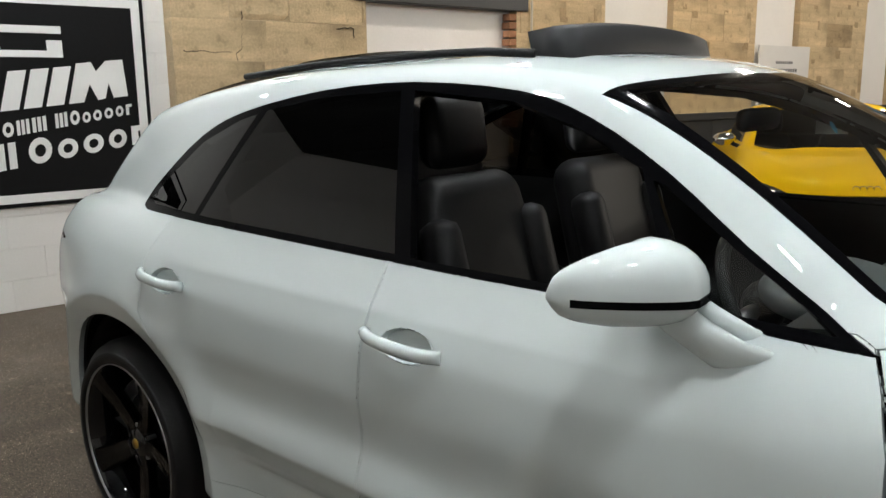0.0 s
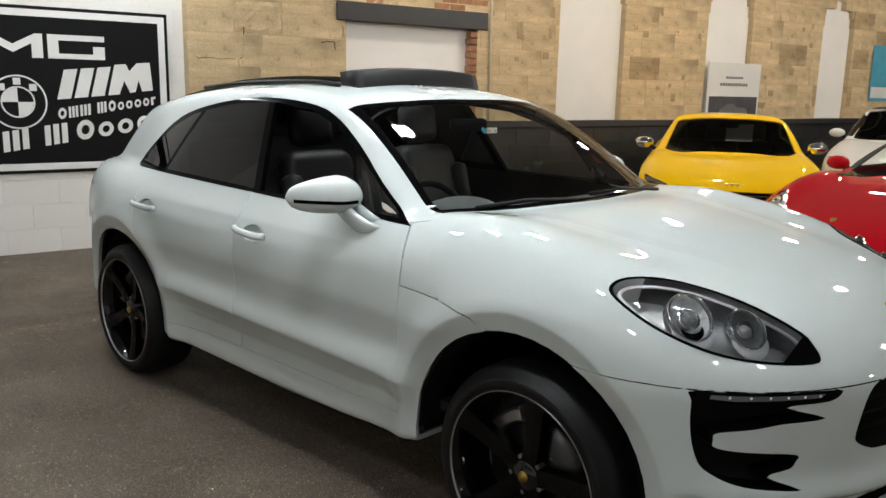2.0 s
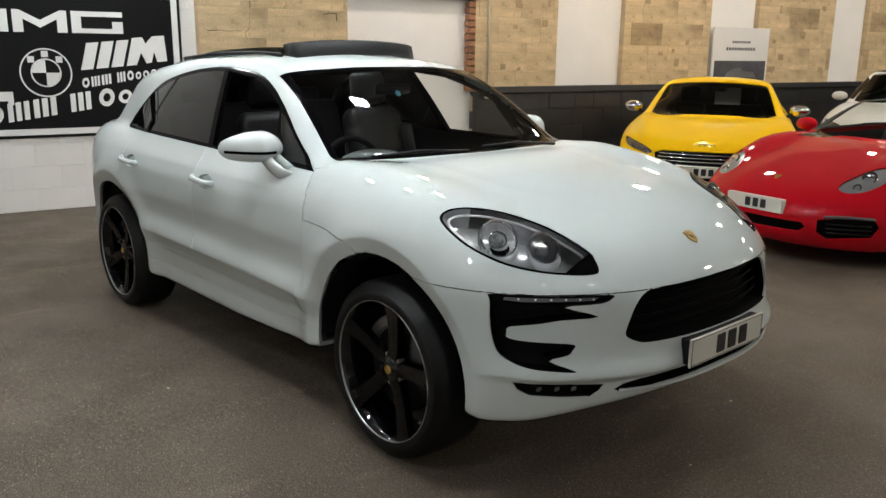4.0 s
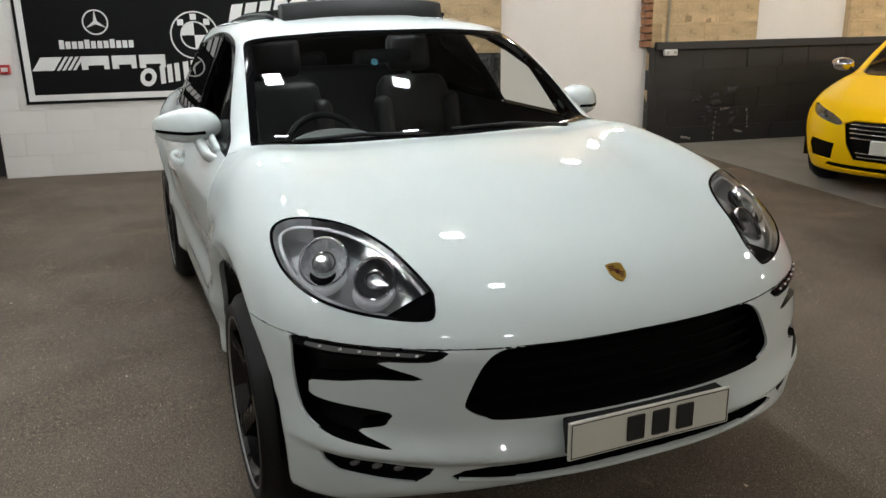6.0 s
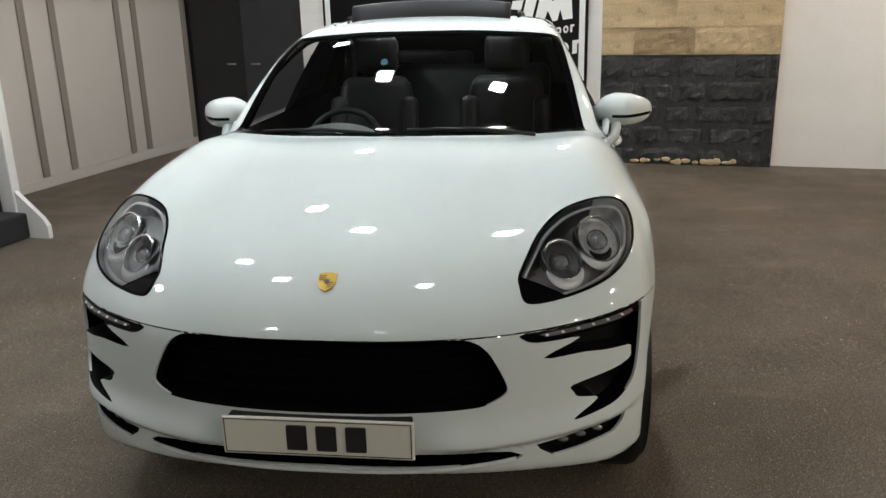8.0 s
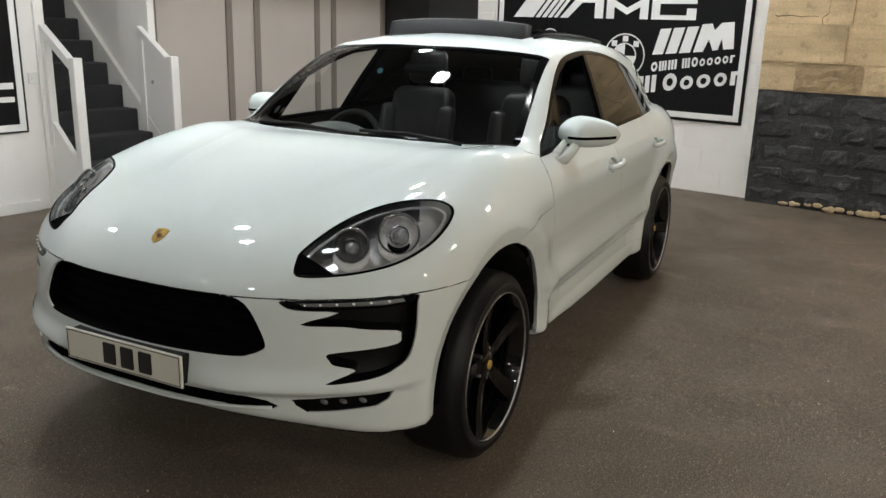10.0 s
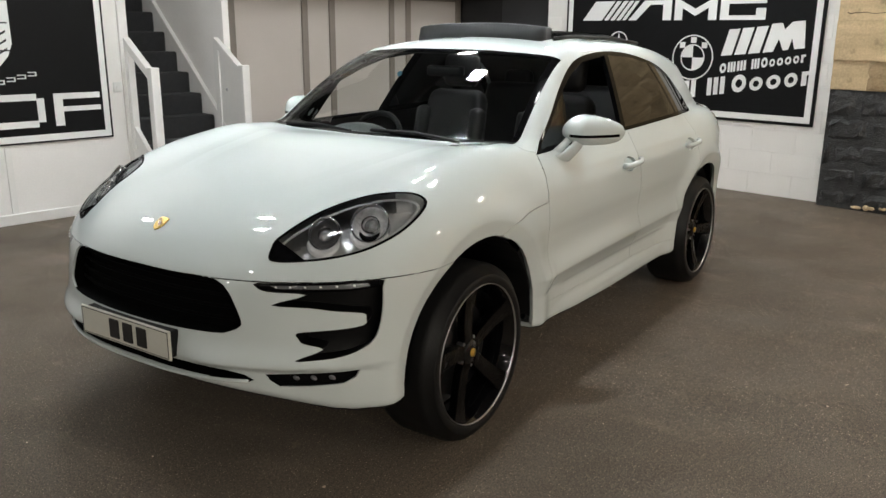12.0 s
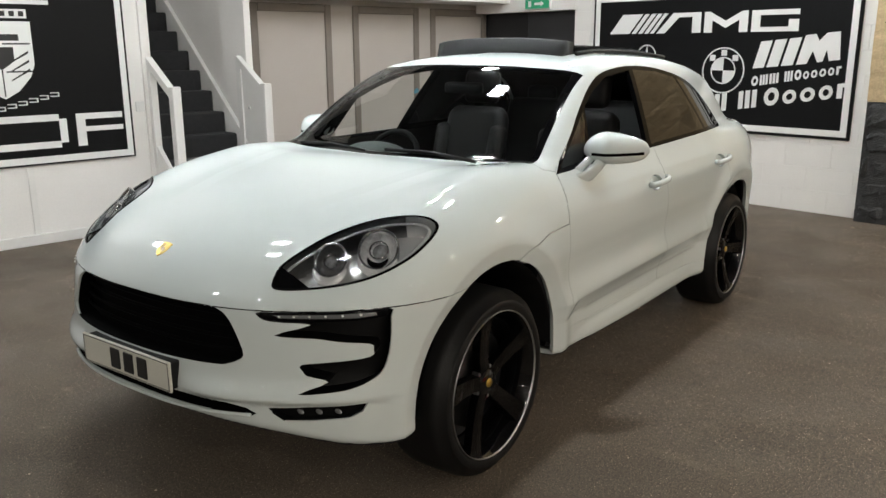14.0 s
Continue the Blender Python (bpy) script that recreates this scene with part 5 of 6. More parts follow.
# wipers
for a, b in (((1.02, -.08, 1.150), (.93, -.60, 1.150)), ((1.015, .55, 1.146), (1.00, .03, 1.162))):
    part("wiper", tube([a, ((a[0] + b[0]) / 2 - .012, (a[1] + b[1]) / 2, (a[2] + b[2]) / 2 + .012), b], .008), M_BLACK, suv, "black wiper blade", True)

# cabin
part("cabin_floor", box(-2.0, 1.1, -.80, .80, .42, .46), M_INNER, suv)
dash = [(1.02, .95), (1.02, 1.08), (.86, 1.115), (.66, 1.085), (.60, 1.03), (.62, .85), (.70, .70), (1.0, .70)]
part("dashboard", prism(dash, "y", -.74, .74), M_DASH, suv, "dark grey dashboard")
bm = ball((.63, -.36, 1.075), .14, .19, .065)
part("instrument_hood", bm, M_DASH, suv, "rounded instrument hood", True)
ringm = pose(.50, -.36, 1.02, 0, 62, 0)
bm = bmesh.new()
R0 = [[ringm @ Vector(((.175 + .016 * math.cos(q)) * math.cos(a), (.175 + .016 * math.cos(q)) * math.sin(a), .016 * math.sin(q))) for q in np.linspace(0, 2 * math.pi, 9)[:-1]] for a in np.linspace(0, 2 * math.pi, 33)[:-1]]
V0 = [[bm.verts.new(p) for p in r] for r in R0]
for i in range(32):
    for k in range(8):
        bm.faces.new((V0[i][k], V0[i][(k + 1) % 8], V0[(i + 1) % 32][(k + 1) % 8], V0[(i + 1) % 32][k]))
wheel_s = part("steering_wheel", bm, M_LEATHER, suv, "black leather steering wheel", True)
for a in (0, math.pi, math.pi / 2):
    p, q = ringm @ Vector((0, 0, -.02)), ringm @ Vector((.17 * math.sin(a), .17 * math.cos(a), 0)) if a != math.pi / 2 else ringm @ Vector((.17, 0, 0))
    part("spoke", rod(p, q, .018, n=8), M_SILVER, wheel_s, smooth=True)
part("boss", ball(ringm @ Vector((0, 0, -.01)), .05, .06, .06), M_LEATHER, wheel_s, smooth=True)
part("console", box(-.35, .72, -.13, .13, .46, .80, .03, seg=2), M_DASH, suv, "centre console")
for y in (-.37, .37):
    seat(suv, .02, y, .55)
bench = part("rear_bench", box(-.95, -.62, -.62, .62, .55, .80, .06, seg=3), M_LEATHER, suv, "black leather rear bench", True)
bm = box(-.09, .09, -.62, .62, 0, .62, .07, seg=3)
bmesh.ops.transform(bm, matrix=pose(-1.0, 0, .68, 0, -18, 0), verts=bm.verts)
part("bench_back", bm, M_LEATHER, bench, smooth=True)
for y in (-.4, 0, .4):
    part("headrest", box(-1.27, -1.18, y - .11, y + .11, 1.22, 1.36, .04, seg=3), M_LEATHER, bench, smooth=True)
part("rear_view_mirror", box(.30, .34, -.12, .12, 1.385, 1.445, .02, seg=2), M_BLACK, suv, "black interior mirror", True)
part("tag", lathe([(.001, 0), (.016, 0)], 16), M_BLUEP, suv, "small blue windscreen disc").matrix_local = pose(.545, -.14, 1.405, 58 - 90, 0, 90)
for x, drop_z in ((1.445, 0), (-1.41, -DIP)):
    for s in (1, -1):
        made = road_wheel(suv, x, s * .94, .37, .286, .275, 5, 26 if x < 0 else (-10 if s > 0 else 10))
        made.location.z += drop_z


# ---- signs ----
def plate_bars(parent, x, y0, z0, w, h, gap=.0):
    for k in range(3):
        a = y0 + k * w * 1.45
        part("bar", box(x, x + .0025, a, a + w, z0, z0 + h, .002), M_INK, parent)


def on_wall(pts, d0=.0, d1=.004):
    """Flat print on the sign wall, outline in v, z."""
    return prism(pts, "x", SIGN_U + .03 + d0, SIGN_U + .03 + d1)


def slab(v0, v1, z0, z1, lean=0.0):
    return [(v0, z0), (v1, z0), (v1 + lean, z1), (v0 + lean, z1)]


def disc(c, r, n=40, a0=0, a1=2 * math.pi):
    full = abs(a1 - a0 - 2 * math.pi) < 1e-6
    pts = [(c[0] + r * math.cos(a), c[1] + r * math.sin(a)) for a in np.linspace(a0, a1, n + 1)[: n if full else n + 1]]
    return pts if full else [c] + pts


def hoop(place, c, r0, r1, n=48):
    bm = bmesh.new()
    for i in range(n):
        a, b = 2 * math.pi * i / n, 2 * math.pi * (i + 1) / n
        q = [(c[0] + r * math.cos(t), c[1] + r * math.sin(t)) for r, t in ((r0, a), (r1, a), (r1, b), (r0, b))]
        bm.faces.new([bm.verts.new(place(*p)) for p in q])
    bmesh.ops.remove_doubles(bm, verts=bm.verts, dist=1e-5)
    return bm


sign = thing("wall_sign_board", "large black board with white bordered motor emblems on the white wall", "sign", m=ROOM)
part("board", box(SIGN_U, SIGN_U + .025, -2.80, .20, .735, 2.20, .003), M_SIGNB, sign, "black board")
for a, b, c, d in ((-2.77, .17, 2.11, 2.17), (-2.77, .17, .765, .825), (-2.77, -2.71, .825, 2.11), (.11, .17, .825, 2.11)):
    part("border", box(SIGN_U + .025, SIGN_U + .030, a, b, c, d), M_SIGNW, sign, "white border line")
# slanted bars and a wide word, top
for k, w in enumerate((.26, .055, .055, .05, .045)):
    x = -2.56 + (0, .29, .375, .455, .53)[k]
    part("stripe", on_wall(slab(x, x + w, 1.755, 1.965, .17)), M_SIGNW, sign)
for v0, v1, notch in ((-1.95, -1.42, 0), (-1.38, -.90, 1), (-.86, -.38, 2)):
    bm = bmesh.new()
    if notch == 0:
        prism([(v0, 1.755), (v0 + .10, 1.755), (v0 + .27, 1.92), (v1 - .10, 1.92), (v1 - .10, 1.755), (v1, 1.755), (v1, 1.965), (v0 + .20, 1.965)], "x", SIGN_U + .026, SIGN_U + .032, bm)
    elif notch == 1:
        prism([(v0, 1.755), (v0 + .09, 1.755), (v0 + .09, 1.88), (v0 + .24, 1.80), (v1 - .09, 1.88), (v1 - .09, 1.755), (v1, 1.755), (v1, 1.965), (v1 - .06, 1.965), (v0 + .24, 1.87), (v0 + .06, 1.965), (v0, 1.965)], "x", SIGN_U + .026, SIGN_U + .032, bm)
    else:
        for a, b, c, d in ((v0, v1, 1.915, 1.965), (v0, v0 + .09, 1.80, 1.915), (v0, v1, 1.755, 1.80), (v1 - .10, v1, 1.80, 1.87)):
            box(SIGN_U + .026, SIGN_U + .032, a, b, c, d, bm=bm)
    part("block", bm, M_SIGNW, sign)
# three-pointed star in a ring with a bar below
put = lambda d: (lambda v, z: (SIGN_U + .030 + d, v, z))
part("ring", hoop(put(.001), (-2.06, 1.515), .108, .122), M_SIGNW, sign, "white emblem ring")
bm = bmesh.new()
for k in range(3):
    a = math.pi / 2 + k * 2 * math.pi / 3
    prism([(-2.06 + .112 * math.cos(a), 1.515 + .112 * math.sin(a)), (-2.06 + .02 * math.cos(a + 1.05), 1.515 + .02 * math.sin(a + 1.05)), (-2.06, 1.515), (-2.06 + .02 * math.cos(a - 1.05), 1.515 + .02 * math.sin(a - 1.05))], "x", SIGN_U + .026, SIGN_U + .032, bm)
part("star", bm, M_SIGNW, sign, "white three-pointed star")
for k in range(12):
    x = -2.42 + k * .059
    part("bar", on_wall(slab(x, x + .045, 1.265 + (.0 if k % 3 else .0), 1.335 if k % 4 else 1.35), -.004, .002), M_SIGNW, sign)
for k, w in enumerate((.20, .03, .03, .03, .03)):
    x = -2.70 + (0, .225, .275, .325, .375)[k]
    part("stripe", on_wall(slab(x, x + w, 1.06, 1.19, .09), -.004, .002), M_SIGNW, sign)
for v0, v1 in ((-2.24, -1.98), (-1.95, -1.72), (-1.69, -1.44)):
    part("block", on_wall([(v0, 1.06), (v0 + .06, 1.06), (v0 + .06, 1.10), (v1 - .05, 1.10), (v1 - .05, 1.06), (v1, 1.06), (v1, 1.19), (v0, 1.19)], -.004, .002), M_SIGNW, sign)
# quartered roundel
RC = (-1.13, 1.37)
part("ring", hoop(put(.001), RC, .222, .236), M_SIGNW, sign, "white roundel ring")
part("ring", hoop(put(.001), RC, .125, .138), M_SIGNW, sign, "white roundel ring")
for a in (math.pi / 2, math.pi * 1.5):
    part("quarter", on_wall(disc(RC, .124, 10, a - math.pi / 2 + math.pi / 2, a + math.pi / 2), -.004, .002), M_SIGNW, sign, "white roundel quarter")
for a in (2.35, 1.57, .79):
    c = (RC[0] + .18 * math.cos(a), RC[1] + .18 * math.sin(a))
    part("bar", on_wall([(c[0] - .03, c[1] - .03), (c[0] + .03, c[1] - .03), (c[0] + .03, c[1] + .03), (c[0] - .03, c[1] + .03)], -.004, .002), M_SIGNW, sign)
# tilted stripes and wide block
up = lambda v: .065 + .095 * (v + .75)
for k in range(3):
    x = -.81 + k * .145
    part("stripe", on_wall([(x, 1.335 + up(x)), (x + .115, 1.335 + up(x + .115)), (x + .185, 1.60 + up(x + .115)), (x + .07, 1.60 + up(x))], -.004, .002), M_SIGNW, sign)
x = -.37
part("block", on_wall([(x, 1.335 + up(x)), (x + .10, 1.345 + up(x)), (x + .15, 1.47 + up(x)), (x + .20, 1.36 + up(x)), (x + .25, 1.37 + up(x)), (x + .28, 1.48 + up(x)), (x + .31, 1.375 + up(x)), (x + .41, 1.385 + up(x)),
                       (x + .39, 1.645 + up(x)), (x + .27, 1.635 + up(x)), (x + .20, 1.56 + up(x)), (x + .17, 1.625 + up(x)), (x + .07, 1.615 + up(x))], -.004, .002), M_SIGNW, sign, "white slanted block")


def word(parent, v0, v1, z0, z1, rise, widths, gap):
    """A word as a row of plain shapes of its letters' sizes: leaning bars, slotted slabs and thick rings."""
    total = sum(abs(w) for w in widths) + gap * (len(widths) - 1)
    k, x = (v1 - v0) / total, v0
    for w in widths:
        if w > 0:
            e, full = w * k, z1 - z0
            tall = full * (1 if w > .9 else .76)
            q = lambda p, t: (x + p, z0 + rise * (x + p - v0) + t)
            fill = lambda pts: prism([q(*p) for p in pts], "x", SIGN_U + .026, SIGN_U + .032, bm)
            bm = bmesh.new()
            if w > 1.08:
                st = e * .25
                for i in range(3):
                    c = (e - st) * i / 2
                    fill([(c, 0), (c + st, 0), (c + st, tall), (c, tall)])
            elif w > .7:
                n, r0, r1 = 16, .5, .24
                for i in range(n):
                    t0, t1 = 2 * math.pi * i / n, 2 * math.pi * (i + 1) / n
                    fill([(e / 2 + e * r * math.cos(t), tall / 2 + tall * r * math.sin(t)) for r, t in ((r1, t0), (r0, t0), (r0, t1), (r1, t1))])
            else:
                fill([(0, 0), (e * .5, 0), (e * .5, tall), (0, tall)])
                fill([(e * .5, tall * .72), (e, tall * .72), (e, tall), (e * .5, tall)])
            part("bar", bm, M_SIGNW, parent)
        x += (abs(w) + gap) * k


word(sign, -.81, .06, 1.215, 1.315, .16, (1, 1.15, 1.3, -.3, 1.15, .92, .8, .85, 1.1 * .8, .8, .6), .28)
word(sign, -1.70, .14, .865, 1.045, .15, (1, 1.2, 1.3, -.35, 1.2, -.01, .95, .85, .88, .8, .6), .24)

# second sign, on the boarded wall
sign2 = thing("wall_sign_board", "large black board with a white crest and wide white letter blocks", "sign", m=ROOM)
S2 = -4.15
wall2 = lambda pts, d=.006: prism(pts, "y", S2 + .0252, S2 + .0252 + d)
part("board", box(.335, 3.4, S2, S2 + .025, .675, 2.35, .003), M_SIGNB, sign2, "black board")
for a, b, c, d in ((.355, 3.38, .69, .745), (.355, 3.38, 2.28, 2.335), (.355, .405, .745, 2.28)):
    part("border", box(a, b, S2 + .025, S2 + .030, c, d), M_SIGNW, sign2, "white border line")
for a, b, c, d in ((.43, .83, 1.035, 1.085), (.755, .83, .81, 1.035), (.43, .755, .93, .972)):
    part("block", box(a, b, S2 + .025, S2 + .031, c, d), M_SIGNW, sign2)
bm = bmesh.new()
for a, b, c, d in ((.97, 1.60, 1.035, 1.09), (.97, 1.60, .81, .865), (.91, .97, .85, 1.05)):
    box(a, b, S2 + .025, S2 + .031, c, d, bm=bm)
part("block", bm, M_SIGNW, sign2)
for k in range(4):
    part("block", box(1.70 + k * .42, 2.02 + k * .42, S2 + .025, S2 + .031, .81, 1.09), M_SIGNW, sign2)
crest = [(1.11, 1.84), (1.11, 1.50), (1.15, 1.40), (1.25, 1.29), (1.36, 1.23), (1.47, 1.29), (1.57, 1.40), (1.61, 1.50), (1.61, 1.84)]
part("crest", wall2(crest), M_SIGNW, sign2, "white shield shape")
for a, b, c, d in ((1.21, 1.60, 1.69, 1.74), (1.13, 1.335, 1.66, 1.672), (1.355, 1.365, 1.25, 1.64), (1.13, 1.33, 1.44, 1.452)):
    part("line", box(a, b, S2 + .0315, S2 + .033, c, d), M_INK, sign2)
part("shield", prism([(1.26, 1.64), (1.26, 1.53), (1.36, 1.46), (1.46, 1.53), (1.46, 1.64)], "y", S2 + .0315, S2 + .0335), M_INK, sign2, "black inner shield")
for k in range(3):
    part("line", prism([(1.15, 1.40 + k * .07 + .05), (1.30, 1.37 + k * .07), (1.30, 1.38 + k * .07), (1.15, 1.42 + k * .07 + .05)], "y", S2 + .0315, S2 + .033), M_INK, sign2)
part("banner", box(1.13, 1.60, S2 + .025, S2 + .031, 1.865, 1.935), M_SIGNW, sign2)
for k in range(6):
    part("line", box(1.15 + k * .07, 1.19 + k * .07, S2 + .031, S2 + .0325, 1.88, 1.92), M_INK, sign2)
part("top_bar", box(.95, 2.4, S2 + .025, S2 + .031, 1.975, 2.01), M_SIGNW, sign2)
for k in range(7):
    x = .945 + k * .085
    z = 1.235 - .02 * k
    bm = bmesh.new()
    for a, b, c, d in ((x, x + .07, z + .028, z + .036), (x, x + .07, z, z + .008), (x, x + .01, z, z + .036)):
        box(a, b, S2 + .025, S2 + .031, c, d, bm=bm)
    part("bar", bm, M_SIGNW, sign2)

# poster in the arch, and a blue one further on
poster = thing("poster", "white printed poster with a dark car picture leaning in the arch", "poster", m=ROOM @ pose(STONE_U - .0, 0, 0))
part("sheet", box(.03, .045, 8.24, 9.56, 1.20, 2.04, .002), M_PAPER, poster, "white sheet")
part("picture", box(.045, .048, 8.30, 9.52, 1.22, 1.53), M_GREYP, poster, "dark picture")
part("car_shape", prism([(8.55, 1.27), (9.3, 1.27), (9.25, 1.35), (9.0, 1.37), (8.9, 1.42), (8.75, 1.41), (8.6, 1.34)], "x", .048, .050), M_SILVER, poster, "pale car shape")
for a, b, z, h in ((8.68, 9.12, 1.80, .035), (8.55, 9.25, 1.69, .045)):
    n = 8 if h < .04 else 11
    for k in range(n):
        x = a + (b - a) * k / n
        part("bar", box(.045, .047, x, x + (b - a) / n * .68, z, z + h), M_GREYP, poster)
poster = thing("poster", "light blue poster on the stone wall", "poster", m=ROOM)
part("sheet", box(STONE_U + .02, STONE_U + .03, 13.0, 13.8, 1.5, 2.5), M_BLUEP, poster)
part("edge", box(STONE_U + .03, STONE_U + .032, 13.05, 13.75, 1.55, 1.75), M_PAPER, poster)


# ---- the other cars ----
def form(top, face, flank, low, back, roof, screen, wall, rear, plan, fender=(0, 0), axles=(1.2, -1.25), wr=.33, flare=.02):
    def fn(x, y, z):
        a = np.abs(y)
        nose = x + plan * (a / .9) ** 2.6 * np.clip((x - .7) / .9, 0, 1)
        t = curve(nose, top) + fender[0] * bump(a, fender[1], .14) * bump(x, axles[0] + .1, .6)
        side_y = curve(z, flank)
        for ax in axles:
            side_y = side_y + flare * bump(np.hypot(x - ax, z - wr), wr + .07, .10)
        side_y = side_y - .16 * np.clip((-x - 1.3) / .8, 0, 1) ** 2 - .05 * np.clip((x - 1.0) / 1.0, 0, 1) ** 2
        body = smax(.09, smax(.10, z - t, a - side_y), (nose - curve(z, face)) * .95, -x + .25 * (a / .9) ** 3 - curve(z, back))
        body = smax(.03, body, curve(x, low) - z)
        zz = np.maximum(z, wall[1] - .1)
        side_c = wall[0] - wall[2] * (zz - wall[1]) - .14 * np.clip((-x - .5) / 1.2, 0, 1) ** 1.6 - .05 * np.clip((x - .3) / .6, 0, 1) ** 1.5
        cab = smax(.05, smax(.06, z - curve(x, roof) + .05 * (a / .6) ** 2.4, (a - side_c) * .9), (x + .17 * (a / .7) ** 2 - curve(z, screen)) * .5, (-x + .2 * (a / .7) ** 2.5 - curve(z, rear)) * .55, wall[1] - .2 - z)
        return -smax(.035, -body, -cab)
    return fn


def front_x(fn, y, z):
    lo, hi = .0, 2.7
    for _ in range(36):
        mid = (lo + hi) / 2
        lo, hi = (mid, hi) if fn(np.array(mid), np.array(float(abs(y))), np.array(float(z))) < 0 else (lo, mid)
    return lo


def build_car(car, fn, paint, axles, wr, track, screen, dlo, pieces, mirror, mirror_mat, rimmat, top_mat=None, top_z=.95, span=(-1.5, 1.35), plate_z=.42, plate_x=0, seats=True, roofless=None):
    """A parked car: shell with cut panes, lamps, grilles, mirrors, wheels and seats."""
    FORM[0] = fn
    sh = shell_mesh(suv_shell(lambda x, y, z: fn(x, y, z + (.56 - .72)), span[0], span[1], 26, 90, 80))
    for v in sh.verts:
        v.co.z += .56 - .72
    for ax in axles:
        drop(sh, cut(sh, side(ring(ax, wr + .01, wr + .055)), SIDE, .5))
    S = [(front_x(fn, y, z), y, z) for y, z in screen]
    pane = take(sh, cut(sh, S, (.55, 0, .83), .6))
    skin("windscreen", mirrored(pane), M_SCREEN, car, "clear windscreen")
    glass_side = take(sh, cut(sh, side(dlo), SIDE, .6))
    if roofless is None:
        both("side_glass", glass_side, M_TINT, car, "dark side glass")
    for name, pts, depth, material, label, view in pieces:
        if name == "headlamp":
            pts = [q[1:] for q in rounded([(0, *q) for q in pts], 3)]
        p = take(sh, cut(sh, [(front_x(fn, y, z), y, z) for y, z in pts], view, .5))
        mid = min(q[0] for q in pts) < 0
        if depth:
            sink(p, depth, None if depth < .02 else (-.95, 0, 0))
        if mid:
            skin(name, mirrored(p), material, car, label)
        else:
            both(name, p, material, car, label)
    if roofless is not None:
        drop(sh, [f for f in sh.faces if f.calc_center_median().z > top_z + .03 and f.calc_center_median().x < roofless])
    if top_mat:
        top = take(sh, [f for f in sh.faces if f.calc_center_median().z > top_z and -1.6 < f.calc_center_median().x < .95])
        skin("roof", mirrored(rim(top, .01)), top_mat, car, "dark roof and window frames")
    skin("body", mirrored(rim(sh, .012)), paint, car, "glossy painted body")
    lin = shell_mesh(suv_shell(lambda x, y, z: fn(x, y, z + (.56 - .72)) + .03, span[0], span[1], 14, 50, 44))
    for v in lin.verts:
        v.co.z += .56 - .72
    for ax in axles:
        drop(lin, cut(lin, side(ring(ax, wr + .01, wr + .055)), SIDE, .5))
    drop(lin, cut(lin, S, (.55, 0, .83), .6))
    drop(lin, cut(lin, side(dlo), SIDE, .6))
    if roofless is not None:
        drop(lin, [f for f in lin.faces if f.calc_center_median().z > top_z - .06 and -1.1 < f.calc_center_median().x < .5])
    drop(lin, [f for f in lin.faces if f.calc_center_median().x > 1.0])
    skin("lining", mirrored(lin), M_INNER, car)
    for s in (1, -1):
        mx, my, mz = mirror
        bm = ball((mx, s * my, mz), .075, .11, .065)
        for v in bm.verts:
            v.co.x = max(v.co.x, mx - .035)
        mir = part("wing_mirror", bm, mirror_mat, car, "wing mirror", True)
        part("stalk", rod((mx, s * (my - .06), mz - .04), (mx + .05, s * (my - .20), mz - .10), .02), M_BLACK, mir, smooth=True)
    pl = part("number_plate", box(front_x(fn, .2, plate_z) - .02, front_x(fn, 0, plate_z) + .022, plate_x - .26, plate_x + .26, plate_z - .055, plate_z + .055, .004), M_PLATE, car, "white number plate with dark bars")
    plate_bars(pl, front_x(fn, 0, plate_z) + .022, plate_x - .08, plate_z - .035, .05, .07)
    part("dashboard", prism([(.70, wz) for wz in (.55, .86)] + [(.45, .86), (.40, .6)], "y", -.66, .66), M_DASH, car, "dark dashboard")
    if seats:
        for y in (-.35, .35):
            seat(car, -.25, y, .28)
    for ax in axles:
        well = lathe([(wr + .055, track + .02), (wr + .06, track - .40), (.001, track - .40)], 30)
        bmesh.ops.translate(well, vec=(ax, 0, wr + .01), verts=well.verts)
        drop(well, [f for f in well.faces if f.calc_center_median().z < .26])
        both("wheel_arch_liner", well, M_INNER, car)
        for s in (1, -1):
            road_wheel(car, ax, s * track, wr, wr * .76, .22, 5, 10 if ax > 0 else 26, rimmat)


coupe_form = form(
    [(-2.1, .93), (-1.3, .99), (-.4, .94), (.6, .94), (.95, .92), (1.3, .875), (1.7, .80), (1.95, .73), (2.2, .60)],
    [(.12, 1.93), (.3, 2.04), (.5, 2.08), (.62, 2.07), (.72, 2.0), (.9, 1.82)],
    [(.12, .80), (.3, .87), (.5, .905), (.65, .912), (.8, .89), (.95, .81), (1.1, .70)],
    [(-2.2, .3), (-1.6, .19), (1.6, .17), (2.2, .19)], [(.2, 1.95), (.6, 2.07), (.9, 2.04), (1.1, 1.95)],
    [(-1.9, 1.0), (-1.3, 1.19), (-.7, 1.31), (-.3, 1.345), (.1, 1.335), (.4, 1.27), (.8, 1.1)],
    [(.8, 1.12), (.93, .90), (1.15, .50), (1.3, .18), (1.4, -.1)], (.80, .93, .55),
    [(.85, 2.0), (1.05, 1.72), (1.2, 1.32), (1.35, .7)], .42, (.03, .66), (1.21, -1.29), .34)
coupe = thing("coupe", "bright yellow two-door coupe parked on the concrete strip", "car", m=pose(-1.50, 6.47, .005, 0, 0, -62))
AHEAD, UPWARD = (1, 0, 0), (.75, .35, .55)
